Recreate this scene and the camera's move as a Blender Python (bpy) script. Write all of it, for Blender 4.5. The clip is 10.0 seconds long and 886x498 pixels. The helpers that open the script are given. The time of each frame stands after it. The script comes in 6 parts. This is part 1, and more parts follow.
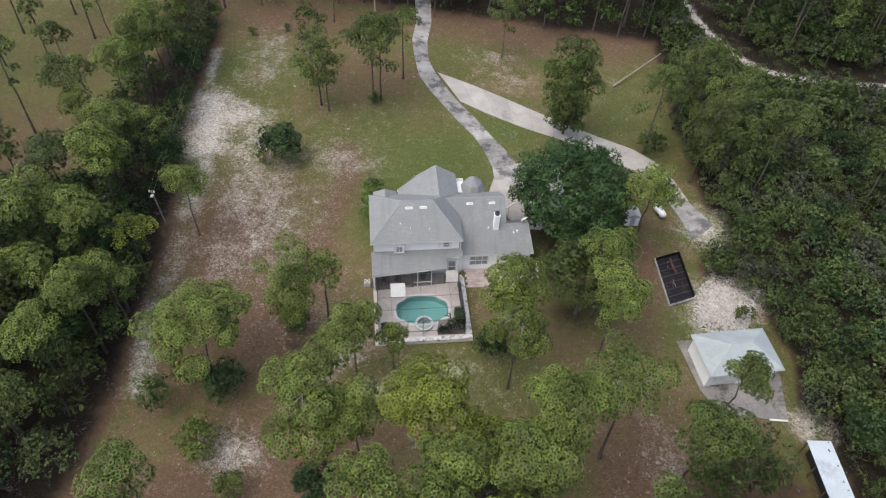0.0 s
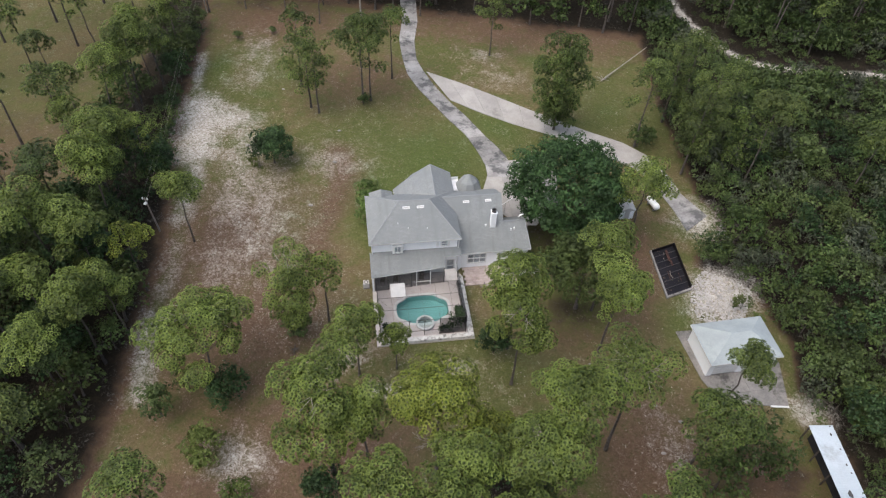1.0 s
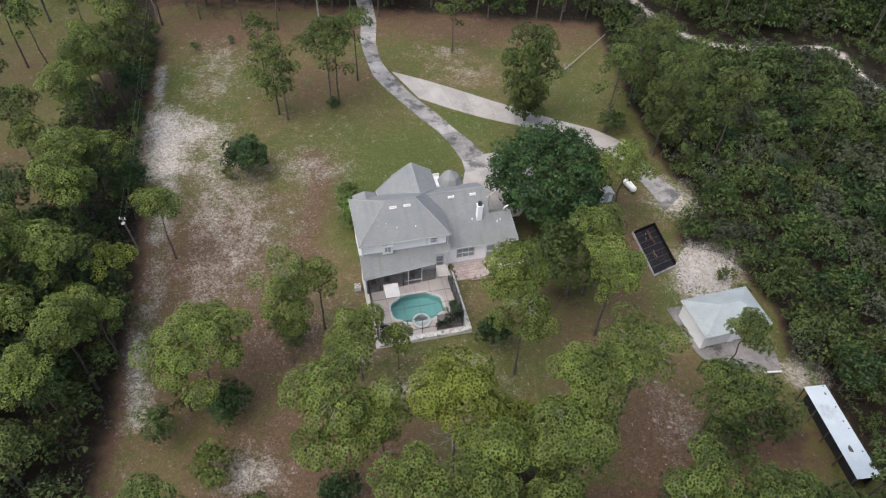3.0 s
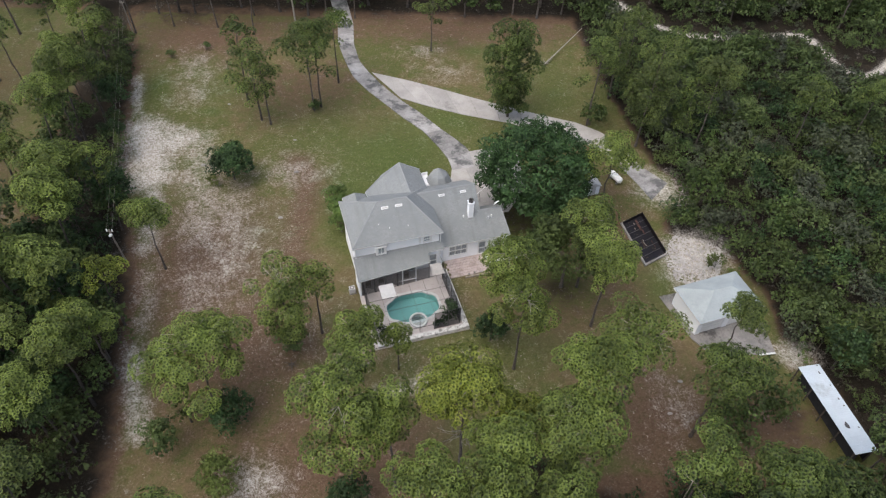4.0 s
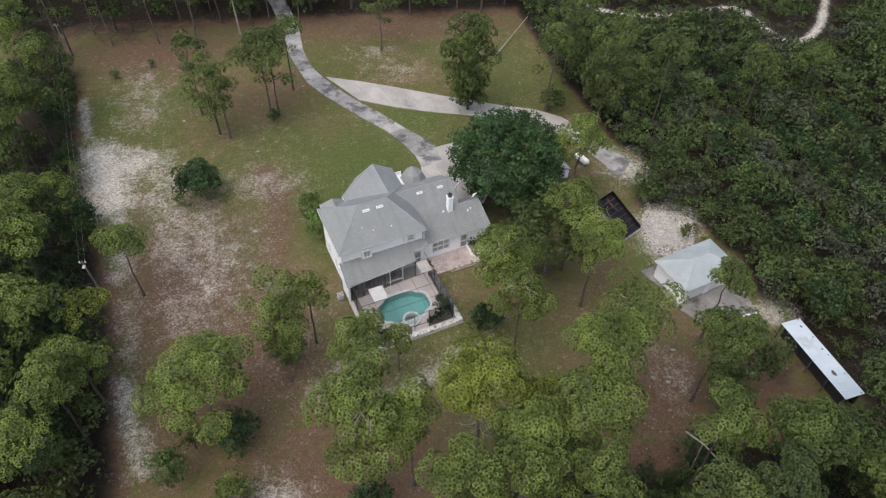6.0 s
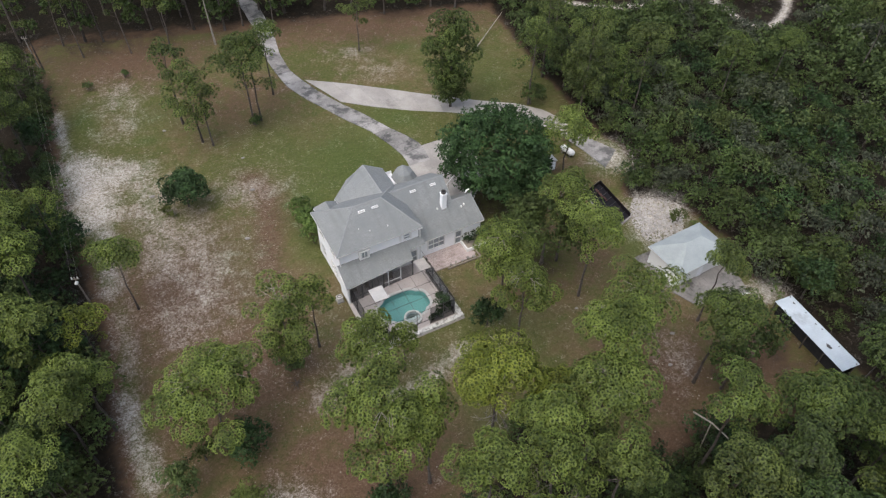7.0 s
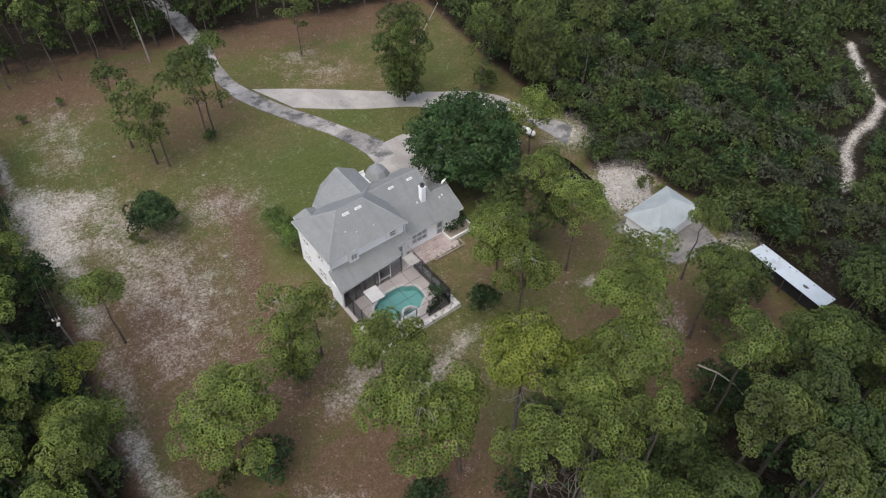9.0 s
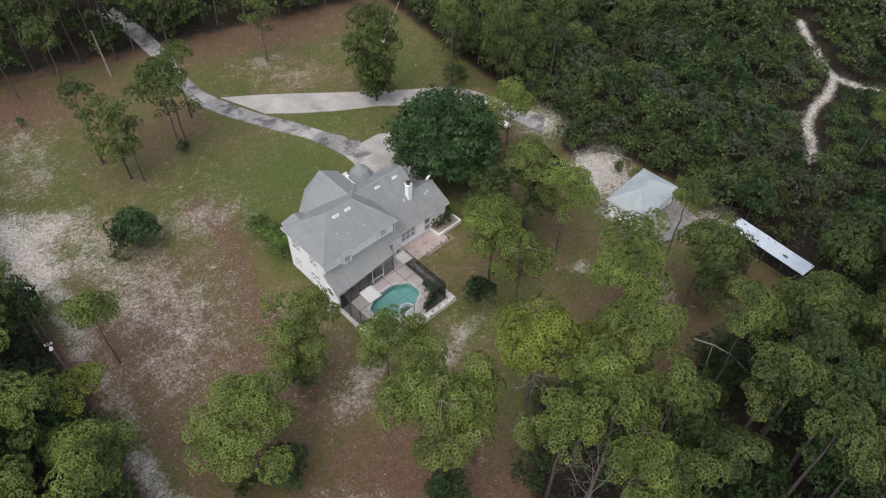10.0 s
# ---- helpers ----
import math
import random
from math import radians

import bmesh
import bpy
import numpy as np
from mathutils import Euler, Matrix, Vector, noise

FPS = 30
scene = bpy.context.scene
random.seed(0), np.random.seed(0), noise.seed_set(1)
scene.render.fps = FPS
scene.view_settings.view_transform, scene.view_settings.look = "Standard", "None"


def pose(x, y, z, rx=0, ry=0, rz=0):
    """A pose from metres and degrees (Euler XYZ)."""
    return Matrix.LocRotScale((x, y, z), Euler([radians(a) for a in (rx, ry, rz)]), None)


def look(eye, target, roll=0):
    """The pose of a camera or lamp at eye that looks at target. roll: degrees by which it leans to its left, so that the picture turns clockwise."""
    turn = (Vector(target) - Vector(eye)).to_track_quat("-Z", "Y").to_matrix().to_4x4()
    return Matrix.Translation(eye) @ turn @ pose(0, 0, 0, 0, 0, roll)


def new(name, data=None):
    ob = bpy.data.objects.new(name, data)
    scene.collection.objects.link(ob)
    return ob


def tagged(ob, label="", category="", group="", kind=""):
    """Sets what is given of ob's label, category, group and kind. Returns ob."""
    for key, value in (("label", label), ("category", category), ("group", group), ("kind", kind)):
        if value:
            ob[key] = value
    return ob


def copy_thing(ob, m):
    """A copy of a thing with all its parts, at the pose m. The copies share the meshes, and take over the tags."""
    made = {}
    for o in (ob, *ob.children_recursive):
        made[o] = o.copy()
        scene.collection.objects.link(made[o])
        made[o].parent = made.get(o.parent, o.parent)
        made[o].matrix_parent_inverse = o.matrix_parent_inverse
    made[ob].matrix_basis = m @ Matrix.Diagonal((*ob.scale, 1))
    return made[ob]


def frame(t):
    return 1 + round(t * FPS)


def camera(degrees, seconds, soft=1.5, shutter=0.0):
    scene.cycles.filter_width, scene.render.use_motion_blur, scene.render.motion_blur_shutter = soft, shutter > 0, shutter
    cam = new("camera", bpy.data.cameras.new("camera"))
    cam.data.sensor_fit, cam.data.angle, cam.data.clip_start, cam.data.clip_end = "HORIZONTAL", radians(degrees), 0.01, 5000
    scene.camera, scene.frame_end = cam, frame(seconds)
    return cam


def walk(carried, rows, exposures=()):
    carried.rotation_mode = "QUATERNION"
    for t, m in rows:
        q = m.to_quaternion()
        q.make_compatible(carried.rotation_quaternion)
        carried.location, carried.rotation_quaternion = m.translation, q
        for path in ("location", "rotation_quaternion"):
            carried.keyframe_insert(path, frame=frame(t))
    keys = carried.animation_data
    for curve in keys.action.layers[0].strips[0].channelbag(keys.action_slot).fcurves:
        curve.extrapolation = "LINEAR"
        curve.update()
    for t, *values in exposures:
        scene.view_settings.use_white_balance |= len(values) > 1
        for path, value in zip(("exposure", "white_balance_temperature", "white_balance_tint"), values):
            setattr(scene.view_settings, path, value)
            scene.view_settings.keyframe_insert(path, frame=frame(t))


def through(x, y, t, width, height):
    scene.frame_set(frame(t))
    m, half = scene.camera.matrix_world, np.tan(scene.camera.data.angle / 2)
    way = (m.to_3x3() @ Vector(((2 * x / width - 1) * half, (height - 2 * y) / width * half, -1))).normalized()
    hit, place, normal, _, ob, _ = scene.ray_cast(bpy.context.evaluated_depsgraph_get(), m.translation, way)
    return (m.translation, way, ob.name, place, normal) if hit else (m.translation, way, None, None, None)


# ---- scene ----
# ---- camera ----
cam = camera(64.5, 10.0, soft=1.25)
PATH = [
    (0, (-2.376, 1.776, 62.759), (-2.593, 3.117, 61.291), 3.5),
    (0.5, (-3.16, 1.613, 62.708), (-3.356, 2.957, 61.24), 3.4),
    (1, (-4.023, 1.397, 62.619), (-4.193, 2.746, 61.152), 3.2),
    (1.5, (-4.969, 1.18, 62.455), (-5.11, 2.535, 60.991), 3.1),
    (2, (-5.824, 1.035, 62.408), (-5.934, 2.392, 60.944), 2.9),
    (2.5, (-6.922, 0.787, 62.308), (-6.995, 2.149, 60.845), 2.8),
    (4, (-10.077, 0.311, 61.936), (-10.045, 1.68, 60.478), 2.4),
    (4.5, (-11.142, 0.281, 61.968), (-11.065, 1.648, 60.51), 2.2),
    (5, (-12.462, 0.225, 61.904), (-12.342, 1.59, 60.446), 2.1),
    (5.5, (-13.625, 0.302, 61.873), (-13.467, 1.662, 60.414), 1.8),
    (7, (-18.206, 0.583, 61.62), (-17.919, 1.922, 60.163), 1.4),
    (7.5, (-19.943, 0.818, 61.667), (-19.608, 2.144, 60.207), 1.2),
    (8, (-21.563, 1.082, 61.582), (-21.182, 2.395, 60.122), 1.0),
    (8.5, (-23.284, 1.555, 61.625), (-22.85, 2.847, 60.161), 0.7),
    (9, (-24.925, 1.958, 61.48), (-24.44, 3.231, 60.016), 0.6),
    (9.5, (-26.998, 2.408, 61.517), (-26.454, 3.657, 60.053), 0.6),
    (10, (-28.912, 3.028, 61.582), (-28.311, 4.248, 60.115), 0.5),
]
walk(cam, [(t, look(eye, target, roll)) for t, eye, target, roll in PATH], [(0.0, 0.71), (5.0, 0.61), (10.0, 0.49)])
SKY, SUN = 0.135, 1.45

# ---- world and light: bright overcast sky ----
world = bpy.data.worlds.new("overcast_sky")
scene.world = world
world.use_nodes = True
wn, wl = world.node_tree.nodes, world.node_tree.links
sky = wn.new("ShaderNodeTexSky")
sky.sky_type, sky.sun_disc = "NISHITA", False
sky.sun_elevation, sky.sun_rotation = radians(64), radians(230)
sky.air_density, sky.dust_density, sky.ozone_density = 1.0, 4.0, 1.0
wl.new(sky.outputs[0], wn["Background"].inputs[0])
wn["Background"].inputs[1].default_value = SKY
sun = new("sun", bpy.data.lights.new("sun", "SUN"))
sun.data.energy, sun.data.angle, sun.data.color = SUN, radians(90), (1.0, 0.985, 0.955)
sun.matrix_world = look((-27, -22, 70), (0, 0, 0))

# ---- materials ----
def nodes_of(name):
    m = bpy.data.materials.new(name)
    m.use_nodes = True
    return m, m.node_tree.nodes, m.node_tree.links, m.node_tree.nodes["Principled BSDF"]


def noise_node(n, l, coord, scale, detail=4, rough=0.6, twist=0.0):
    t = n.new("ShaderNodeTexNoise")
    t.inputs["Scale"].default_value, t.inputs["Detail"].default_value, t.inputs["Roughness"].default_value = scale, detail, rough
    t.inputs["Distortion"].default_value = twist
    l.new(coord, t.inputs["Vector"])
    return t.outputs["Fac"]


def mix_colour(n, l, fac, a, b, mode="MIX"):
    m = n.new("ShaderNodeMix")
    m.data_type, m.blend_type = "RGBA", mode
    for socket, v in ((m.inputs[0], fac), (m.inputs[6], a), (m.inputs[7], b)):
        if isinstance(v, (int, float)):
            socket.default_value = v
        elif isinstance(v, tuple):
            socket.default_value = (*v, 1)
        else:
            l.new(v, socket)
    return m.outputs[2]


def mathn(n, l, op, a, b=0.0, clamp=False):
    m = n.new("ShaderNodeMath")
    m.operation, m.use_clamp = op, clamp
    for socket, v in ((m.inputs[0], a), (m.inputs[1], b)):
        if isinstance(v, (int, float)):
            socket.default_value = v
        else:
            l.new(v, socket)
    return m.outputs[0]


def ramp(n, l, fac, lo, hi):
    m = n.new("ShaderNodeMapRange")
    m.interpolation_type = "SMOOTHSTEP"
    l.new(fac, m.inputs[0])
    m.inputs[1].default_value, m.inputs[2].default_value = lo, hi
    return m.outputs[0]


def bumped(n, l, bsdf, height, strength, dist):
    b = n.new("ShaderNodeBump")
    b.inputs["Strength"].default_value, b.inputs["Distance"].default_value = strength, dist
    l.new(height, b.inputs["Height"])
    l.new(b.outputs[0], bsdf.inputs["Normal"])


def surface(name, light, dark, rough=0.8, coarse=0.6, fine=9.0, bump=0.3, metal=0.0, stain=None, stain_at=(0.55, 0.75), per_object=0.0, spec=0.3):
    """A weathered surface: coarse and fine mottling, stains, relief."""
    m, n, l, p = nodes_of(name)
    at = n.new("ShaderNodeNewGeometry").outputs["Position"]
    c, f = noise_node(n, l, at, coarse, 5), noise_node(n, l, at, fine, 3)
    both = mathn(n, l, "ADD", mathn(n, l, "MULTIPLY", c, 0.6), mathn(n, l, "MULTIPLY", f, 0.4))
    col = mix_colour(n, l, ramp(n, l, both, 0.35, 0.65), dark, light)
    if stain:
        s = noise_node(n, l, at, coarse * 0.7, 6, 0.7)
        col = mix_colour(n, l, ramp(n, l, s, *stain_at), col, stain)
    if per_object:
        r = n.new("ShaderNodeObjectInfo").outputs["Random"]
        v = mathn(n, l, "ADD", 1 - per_object, mathn(n, l, "MULTIPLY", r, per_object))
        col = mix_colour(n, l, 1.0, col, v, "MULTIPLY")
    l.new(col, p.inputs["Base Color"])
    p.inputs["Roughness"].default_value, p.inputs["Metallic"].default_value = rough, metal
    p.inputs["Specular IOR Level"].default_value = spec
    if bump:
        bumped(n, l, p, f, bump, 0.02)
    return m


def foliage(name, a, b, c=None, through=0.25, old_shade=None):
    """Leaves: every clump has its own shade between a and b, every plant its own cast."""
    m, n, l, p = nodes_of(name)
    isl = n.new("ShaderNodeNewGeometry").outputs["Random Per Island"]
    obj = n.new("ShaderNodeObjectInfo").outputs["Random"]
    col = mix_colour(n, l, isl, a, b)
    if c:
        col = mix_colour(n, l, mathn(n, l, "MULTIPLY", obj, 0.7), col, c)
    v = mathn(n, l, "ADD", 0.78, mathn(n, l, "MULTIPLY", mathn(n, l, "FRACT", mathn(n, l, "MULTIPLY", obj, 7.31)), 0.4))
    at = n.new("ShaderNodeNewGeometry").outputs["Position"]
    v = mathn(n, l, "MULTIPLY", v, mathn(n, l, "ADD", 0.55, mathn(n, l, "MULTIPLY", ramp(n, l, noise_node(n, l, at, 0.4, 3, 0.6), 0.3, 0.7), 0.85)))
    col = mix_colour(n, l, 1.0, col, v, "MULTIPLY")
    l.new(col, p.inputs["Base Color"])
    p.inputs["Roughness"].default_value, p.inputs["Specular IOR Level"].default_value = 0.6, 0.25
    if old_shade:  # older needles and the shade inside each tuft, painted near black
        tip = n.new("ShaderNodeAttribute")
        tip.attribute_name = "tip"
        col = mix_colour(n, l, ramp(n, l, tip.outputs["Fac"], 0.2, 0.75), old_shade, col)
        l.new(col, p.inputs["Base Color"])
    tr = n.new("ShaderNodeBsdfTranslucent")
    l.new(col, tr.inputs[0])
    mx = n.new("ShaderNodeMixShader")
    mx.inputs[0].default_value = through
    l.new(p.outputs[0], mx.inputs[1]), l.new(tr.outputs[0], mx.inputs[2])
    l.new(mx.outputs[0], n["Material Output"].inputs[0])
    return m


def clear(name, colour, gloss_rough=0.03, cover=0.0, cover_colour=(0.02, 0.02, 0.02)):
    """A clear sheet: light goes straight through, tinted; the facing drives the gloss; cover: the share that is opaque thread."""
    m, n, l, p = nodes_of(name)
    n.remove(p)
    t, g, fr = n.new("ShaderNodeBsdfTransparent"), n.new("ShaderNodeBsdfGlossy"), n.new("ShaderNodeLayerWeight")
    t.inputs[0].default_value, g.inputs["Roughness"].default_value = (*colour, 1), gloss_rough
    sheen = mathn(n, l, "ADD", 0.03, mathn(n, l, "MULTIPLY", mathn(n, l, "POWER", fr.outputs["Facing"], 4.0), 0.8))
    mx = n.new("ShaderNodeMixShader")
    if cover:
        d = n.new("ShaderNodeBsdfDiffuse")
        d.inputs[0].default_value = (*cover_colour, 1)
        mx.inputs[0].default_value = cover
        l.new(t.outputs[0], mx.inputs[1]), l.new(d.outputs[0], mx.inputs[2])
    else:
        l.new(sheen, mx.inputs[0])
        l.new(t.outputs[0], mx.inputs[1]), l.new(g.outputs[0], mx.inputs[2])
    l.new(mx.outputs[0], n["Material Output"].inputs[0])
    return m


def shingle_material():
    m, n, l, p = nodes_of("grey_shingle")
    at = n.new("ShaderNodeTexCoord").outputs["Object"]
    br = n.new("ShaderNodeTexBrick")
    br.inputs["Scale"].default_value = 1.0
    for k, v in (("Color1", (0.222, 0.232, 0.229, 1)), ("Color2", (0.262, 0.273, 0.270, 1)), ("Mortar", (0.17, 0.178, 0.176, 1))):
        br.inputs[k].default_value = v
    br.inputs["Mortar Size"].default_value, br.inputs["Brick Width"].default_value, br.inputs["Row Height"].default_value = 0.008, 0.3, 0.12
    l.new(at, br.inputs["Vector"])
    c = noise_node(n, l, at, 0.5, 6, 0.65)
    col = mix_colour(n, l, ramp(n, l, c, 0.35, 0.7), br.outputs["Color"], (0.205, 0.217, 0.217))
    st = n.new("ShaderNodeMapping")
    st.inputs["Scale"].default_value = (1.6, 0.12, 0.12)
    l.new(at, st.inputs["Vector"])
    streak = noise_node(n, l, st.outputs[0], 1.0, 4, 0.6)
    col = mix_colour(n, l, mathn(n, l, "MULTIPLY", ramp(n, l, streak, 0.5, 0.75), 0.5), col, (0.17, 0.178, 0.172))
    l.new(col, p.inputs["Base Color"])
    p.inputs["Roughness"].default_value, p.inputs["Specular IOR Level"].default_value = 0.9, 0.2
    bumped(n, l, p, br.outputs["Fac"], 0.4, -0.01)
    return m


def ground_material():
    """Dry grass, pine straw, bare soil, lawn and white sand, blended by the cover painted on the ground sheet and broken up by noise."""
    m, n, l, p = nodes_of("yard_ground")
    at = n.new("ShaderNodeNewGeometry").outputs["Position"]
    big, mid, fine, grit = (noise_node(n, l, at, s, d, r, w) for s, d, r, w in ((0.07, 5, 0.6, 0), (0.45, 6, 0.65, 0.4), (3.0, 5, 0.75, 1.2), (11.0, 3, 0.6, 0)))

    def cover(name, soft):
        a = n.new("ShaderNodeAttribute")
        a.attribute_name = name
        v = mathn(n, l, "ADD", a.outputs["Fac"], mathn(n, l, "MULTIPLY", mathn(n, l, "SUBTRACT", mid, 0.5), 1.1))
        v = mathn(n, l, "ADD", v, mathn(n, l, "MULTIPLY", mathn(n, l, "SUBTRACT", fine, 0.5), 1.3 if name == "sand" else 0.9))
        return ramp(n, l, v, 0.5 - soft, 0.5 + soft)

    dry = mix_colour(n, l, ramp(n, l, fine, 0.3, 0.7), (0.098, 0.076, 0.036), (0.182, 0.144, 0.076))
    olive = mix_colour(n, l, ramp(n, l, fine, 0.3, 0.7), (0.062, 0.072, 0.021), (0.122, 0.125, 0.047))
    col = mix_colour(n, l, ramp(n, l, mathn(n, l, "ADD", mathn(n, l, "MULTIPLY", big, 0.5), mathn(n, l, "MULTIPLY", mid, 0.5)), 0.44, 0.6), olive, dry)
    soil = mix_colour(n, l, ramp(n, l, fine, 0.3, 0.75), (0.083, 0.053, 0.034), (0.158, 0.102, 0.067))
    col = mix_colour(n, l, cover("soil", 0.35), col, soil)
    lawn = mix_colour(n, l, ramp(n, l, fine, 0.3, 0.7), (0.052, 0.073, 0.020), (0.105, 0.126, 0.040))
    col = mix_colour(n, l, cover("lawn", 0.35), col, lawn)
    # leaf mould, kept near black to carry the deep shade under trees too
    mould_shade = mix_colour(n, l, ramp(n, l, fine, 0.3, 0.75), (0.013, 0.011, 0.008), (0.038, 0.03, 0.021))
    col = mix_colour(n, l, cover("mould_shade", 0.3), col, mould_shade)
    sand = mix_colour(n, l, ramp(n, l, fine, 0.35, 0.62), (0.25, 0.212, 0.17), (0.55, 0.522, 0.475))
    col = mix_colour(n, l, cover("sand", 0.42), col, sand)
    # scattered pale litter: leaves, chips and cones
    fleck = noise_node(n, l, at, 3.9, 4, 0.62, 1.8)
    patchy = noise_node(n, l, at, 0.8, 4, 0.7)
    a = n.new("ShaderNodeAttribute")
    a.attribute_name = "litter"
    spot = mathn(n, l, "MULTIPLY", ramp(n, l, fleck, 0.55, 0.63), ramp(n, l, mathn(n, l, "ADD", a.outputs["Fac"], mathn(n, l, "MULTIPLY", mathn(n, l, "SUBTRACT", patchy, 0.5), 2.8)), 0.3, 0.85))
    col = mix_colour(n, l, mathn(n, l, "MULTIPLY", spot, 0.65), col, (0.4, 0.345, 0.285))
    l.new(col, p.inputs["Base Color"])
    p.inputs["Roughness"].default_value, p.inputs["Specular IOR Level"].default_value = 0.95, 0.1
    bumped(n, l, p, mathn(n, l, "ADD", fine, mathn(n, l, "MULTIPLY", grit, 0.5)), 0.7, 0.12)
    return m


M_GROUND = ground_material()
M_SHINGLE = shingle_material()
M_CAP = surface("ridge_cap_shingle", (0.29, 0.3, 0.303), (0.24, 0.25, 0.253), 0.9, 1, 12, 0.3)
M_STUCCO = surface("white_stucco", (0.89, 0.905, 0.92), (0.85, 0.865, 0.88), 0.85, 0.8, 20, 0.25, stain=(0.62, 0.62, 0.6), stain_at=(0.64, 0.95))
M_TRIM = surface("white_trim", (0.78, 0.78, 0.77), (0.68, 0.68, 0.67), 0.6, 1.5, 12, 0.1)
M_CONCRETE = surface("drive_concrete", (0.4, 0.385, 0.37), (0.25, 0.24, 0.23), 0.9, 0.55, 6, 0.3, stain=(0.12, 0.12, 0.118), stain_at=(0.47, 0.62), per_object=0.35)
M_CONCRETE_PALE = surface("pale_concrete", (0.424, 0.400, 0.370), (0.315, 0.296, 0.276), 0.9, 0.4, 7, 0.3, stain=(0.216, 0.207, 0.192), stain_at=(0.55, 0.75), per_object=0.15)
M_PAD = surface("weathered_pad", (0.3, 0.28, 0.26), (0.19, 0.18, 0.168), 0.92, 0.5, 7, 0.4, stain=(0.085, 0.08, 0.074), stain_at=(0.5, 0.66), per_object=0.2)
M_DECK = surface("pool_deck", (0.5, 0.455, 0.43), (0.42, 0.38, 0.36), 0.85, 0.7, 9, 0.2, stain=(0.27, 0.235, 0.22), stain_at=(0.58, 0.8))
M_COPING = surface("white_coping", (0.6, 0.6, 0.58), (0.46, 0.46, 0.45), 0.7, 2, 14, 0.2)
M_POOL = surface("teal_plaster", (0.2, 0.41, 0.385), (0.165, 0.36, 0.34), 0.8, 0.6, 4, 0.1, stain=(0.15, 0.33, 0.31), stain_at=(0.6, 0.85))
M_WATER = clear("pool_water", (0.84, 0.95, 0.95), 0.02)
M_GLASS = clear("window_glass", (0.85, 0.87, 0.88), 0.02)
M_DARKSCREEN = clear("dense_insect_screen", (1, 1, 1), cover=0.62, cover_colour=(0.02, 0.02, 0.022))
M_LANAISCREEN = clear("lanai_insect_screen", (1, 1, 1), cover=0.4, cover_colour=(0.03, 0.03, 0.033))
M_LOWWALL = surface("weathered_white_wall", (0.62, 0.62, 0.6), (0.45, 0.44, 0.42), 0.9, 2.6, 10, 0.5, stain=(0.2, 0.19, 0.175), stain_at=(0.5, 0.62))
M_SCREEN = clear("insect_screen", (1, 1, 1), cover=0.13, cover_colour=(0.04, 0.042, 0.045))
M_BLIND = surface("grey_blind", (0.6, 0.61, 0.62), (0.42, 0.43, 0.44), 0.9, 1.2, 6, 0.0)
M_FRAME = surface("bronze_aluminium", (0.11, 0.105, 0.1), (0.075, 0.07, 0.066), 0.5, 3, 20, 0.05, metal=0.4)
M_DARK = surface("dark_interior", (0.035, 0.035, 0.037), (0.02, 0.02, 0.022), 0.9, 1, 5, 0.0)
M_BLACK = surface("black_liner", (0.014, 0.012, 0.015), (0.006, 0.005, 0.007), 0.55, 0.8, 5, 0.5, stain=(0.06, 0.045, 0.036), stain_at=(0.6, 0.72))
M_PANEL = surface("white_panel", (0.5, 0.49, 0.47), (0.41, 0.4, 0.385), 0.6, 1, 8, 0.1, stain=(0.42, 0.4, 0.37), stain_at=(0.6, 0.85))
M_METALROOF = surface("pale_metal_roof", (0.58, 0.64, 0.68), (0.5, 0.56, 0.6), 0.55, 0.5, 6, 0.05, metal=0.15, stain=(0.33, 0.36, 0.375), stain_at=(0.55, 0.8))
M_GARROOF = surface("grey_green_shingle", (0.37, 0.41, 0.415), (0.3, 0.335, 0.34), 0.85, 0.5, 9, 0.3, stain=(0.22, 0.25, 0.25), stain_at=(0.52, 0.78))
M_BRICK = surface("pink_paver", (0.5, 0.42, 0.395), (0.41, 0.34, 0.32), 0.9, 0.8, 8, 0.3, stain=(0.27, 0.22, 0.19), stain_at=(0.5, 0.7), per_object=0.13)
M_STONE = surface("garden_stone", (0.36, 0.34, 0.31), (0.22, 0.2, 0.185), 0.9, 2, 9, 0.5, per_object=0.3)
M_TIMBER = surface("old_timber", (0.3, 0.26, 0.21), (0.19, 0.165, 0.135), 0.9, 1.5, 12, 0.4)
M_BARK = surface("pine_bark", (0.145, 0.125, 0.108), (0.066, 0.055, 0.048), 0.95, 2.5, 14, 0.8, per_object=0.3)
M_DEADWOOD = surface("grey_deadwood", (0.32, 0.29, 0.25), (0.2, 0.18, 0.155), 0.95, 2.5, 14, 0.5)
M_PINE = foliage("pine_needles", (0.092, 0.126, 0.022), (0.166, 0.208, 0.046), (0.132, 0.170, 0.040), 0.25, old_shade=(0.016, 0.030, 0.006))
M_YELLOW = foliage("yellow_green_needles", (0.118, 0.146, 0.018), (0.205, 0.232, 0.04), None, 0.22, old_shade=(0.028, 0.043, 0.006))
M_DARKPINE = foliage("dark_pine_needles", (0.058, 0.088, 0.018), (0.114, 0.15, 0.035), (0.104, 0.126, 0.034), 0.22, old_shade=(0.009, 0.019, 0.005))
# pine needles again, with the dim light at the view's edge in their colour
M_DIMPINE = foliage("dimmed_needles", (0.029, 0.054, 0.012), (0.062, 0.093, 0.023), (0.058, 0.076, 0.022), 0.2, old_shade=(0.007, 0.013, 0.004))
M_BIGOAK = foliage("rich_oak_leaves", (0.021, 0.047, 0.015), (0.056, 0.105, 0.034), None, 0.2)
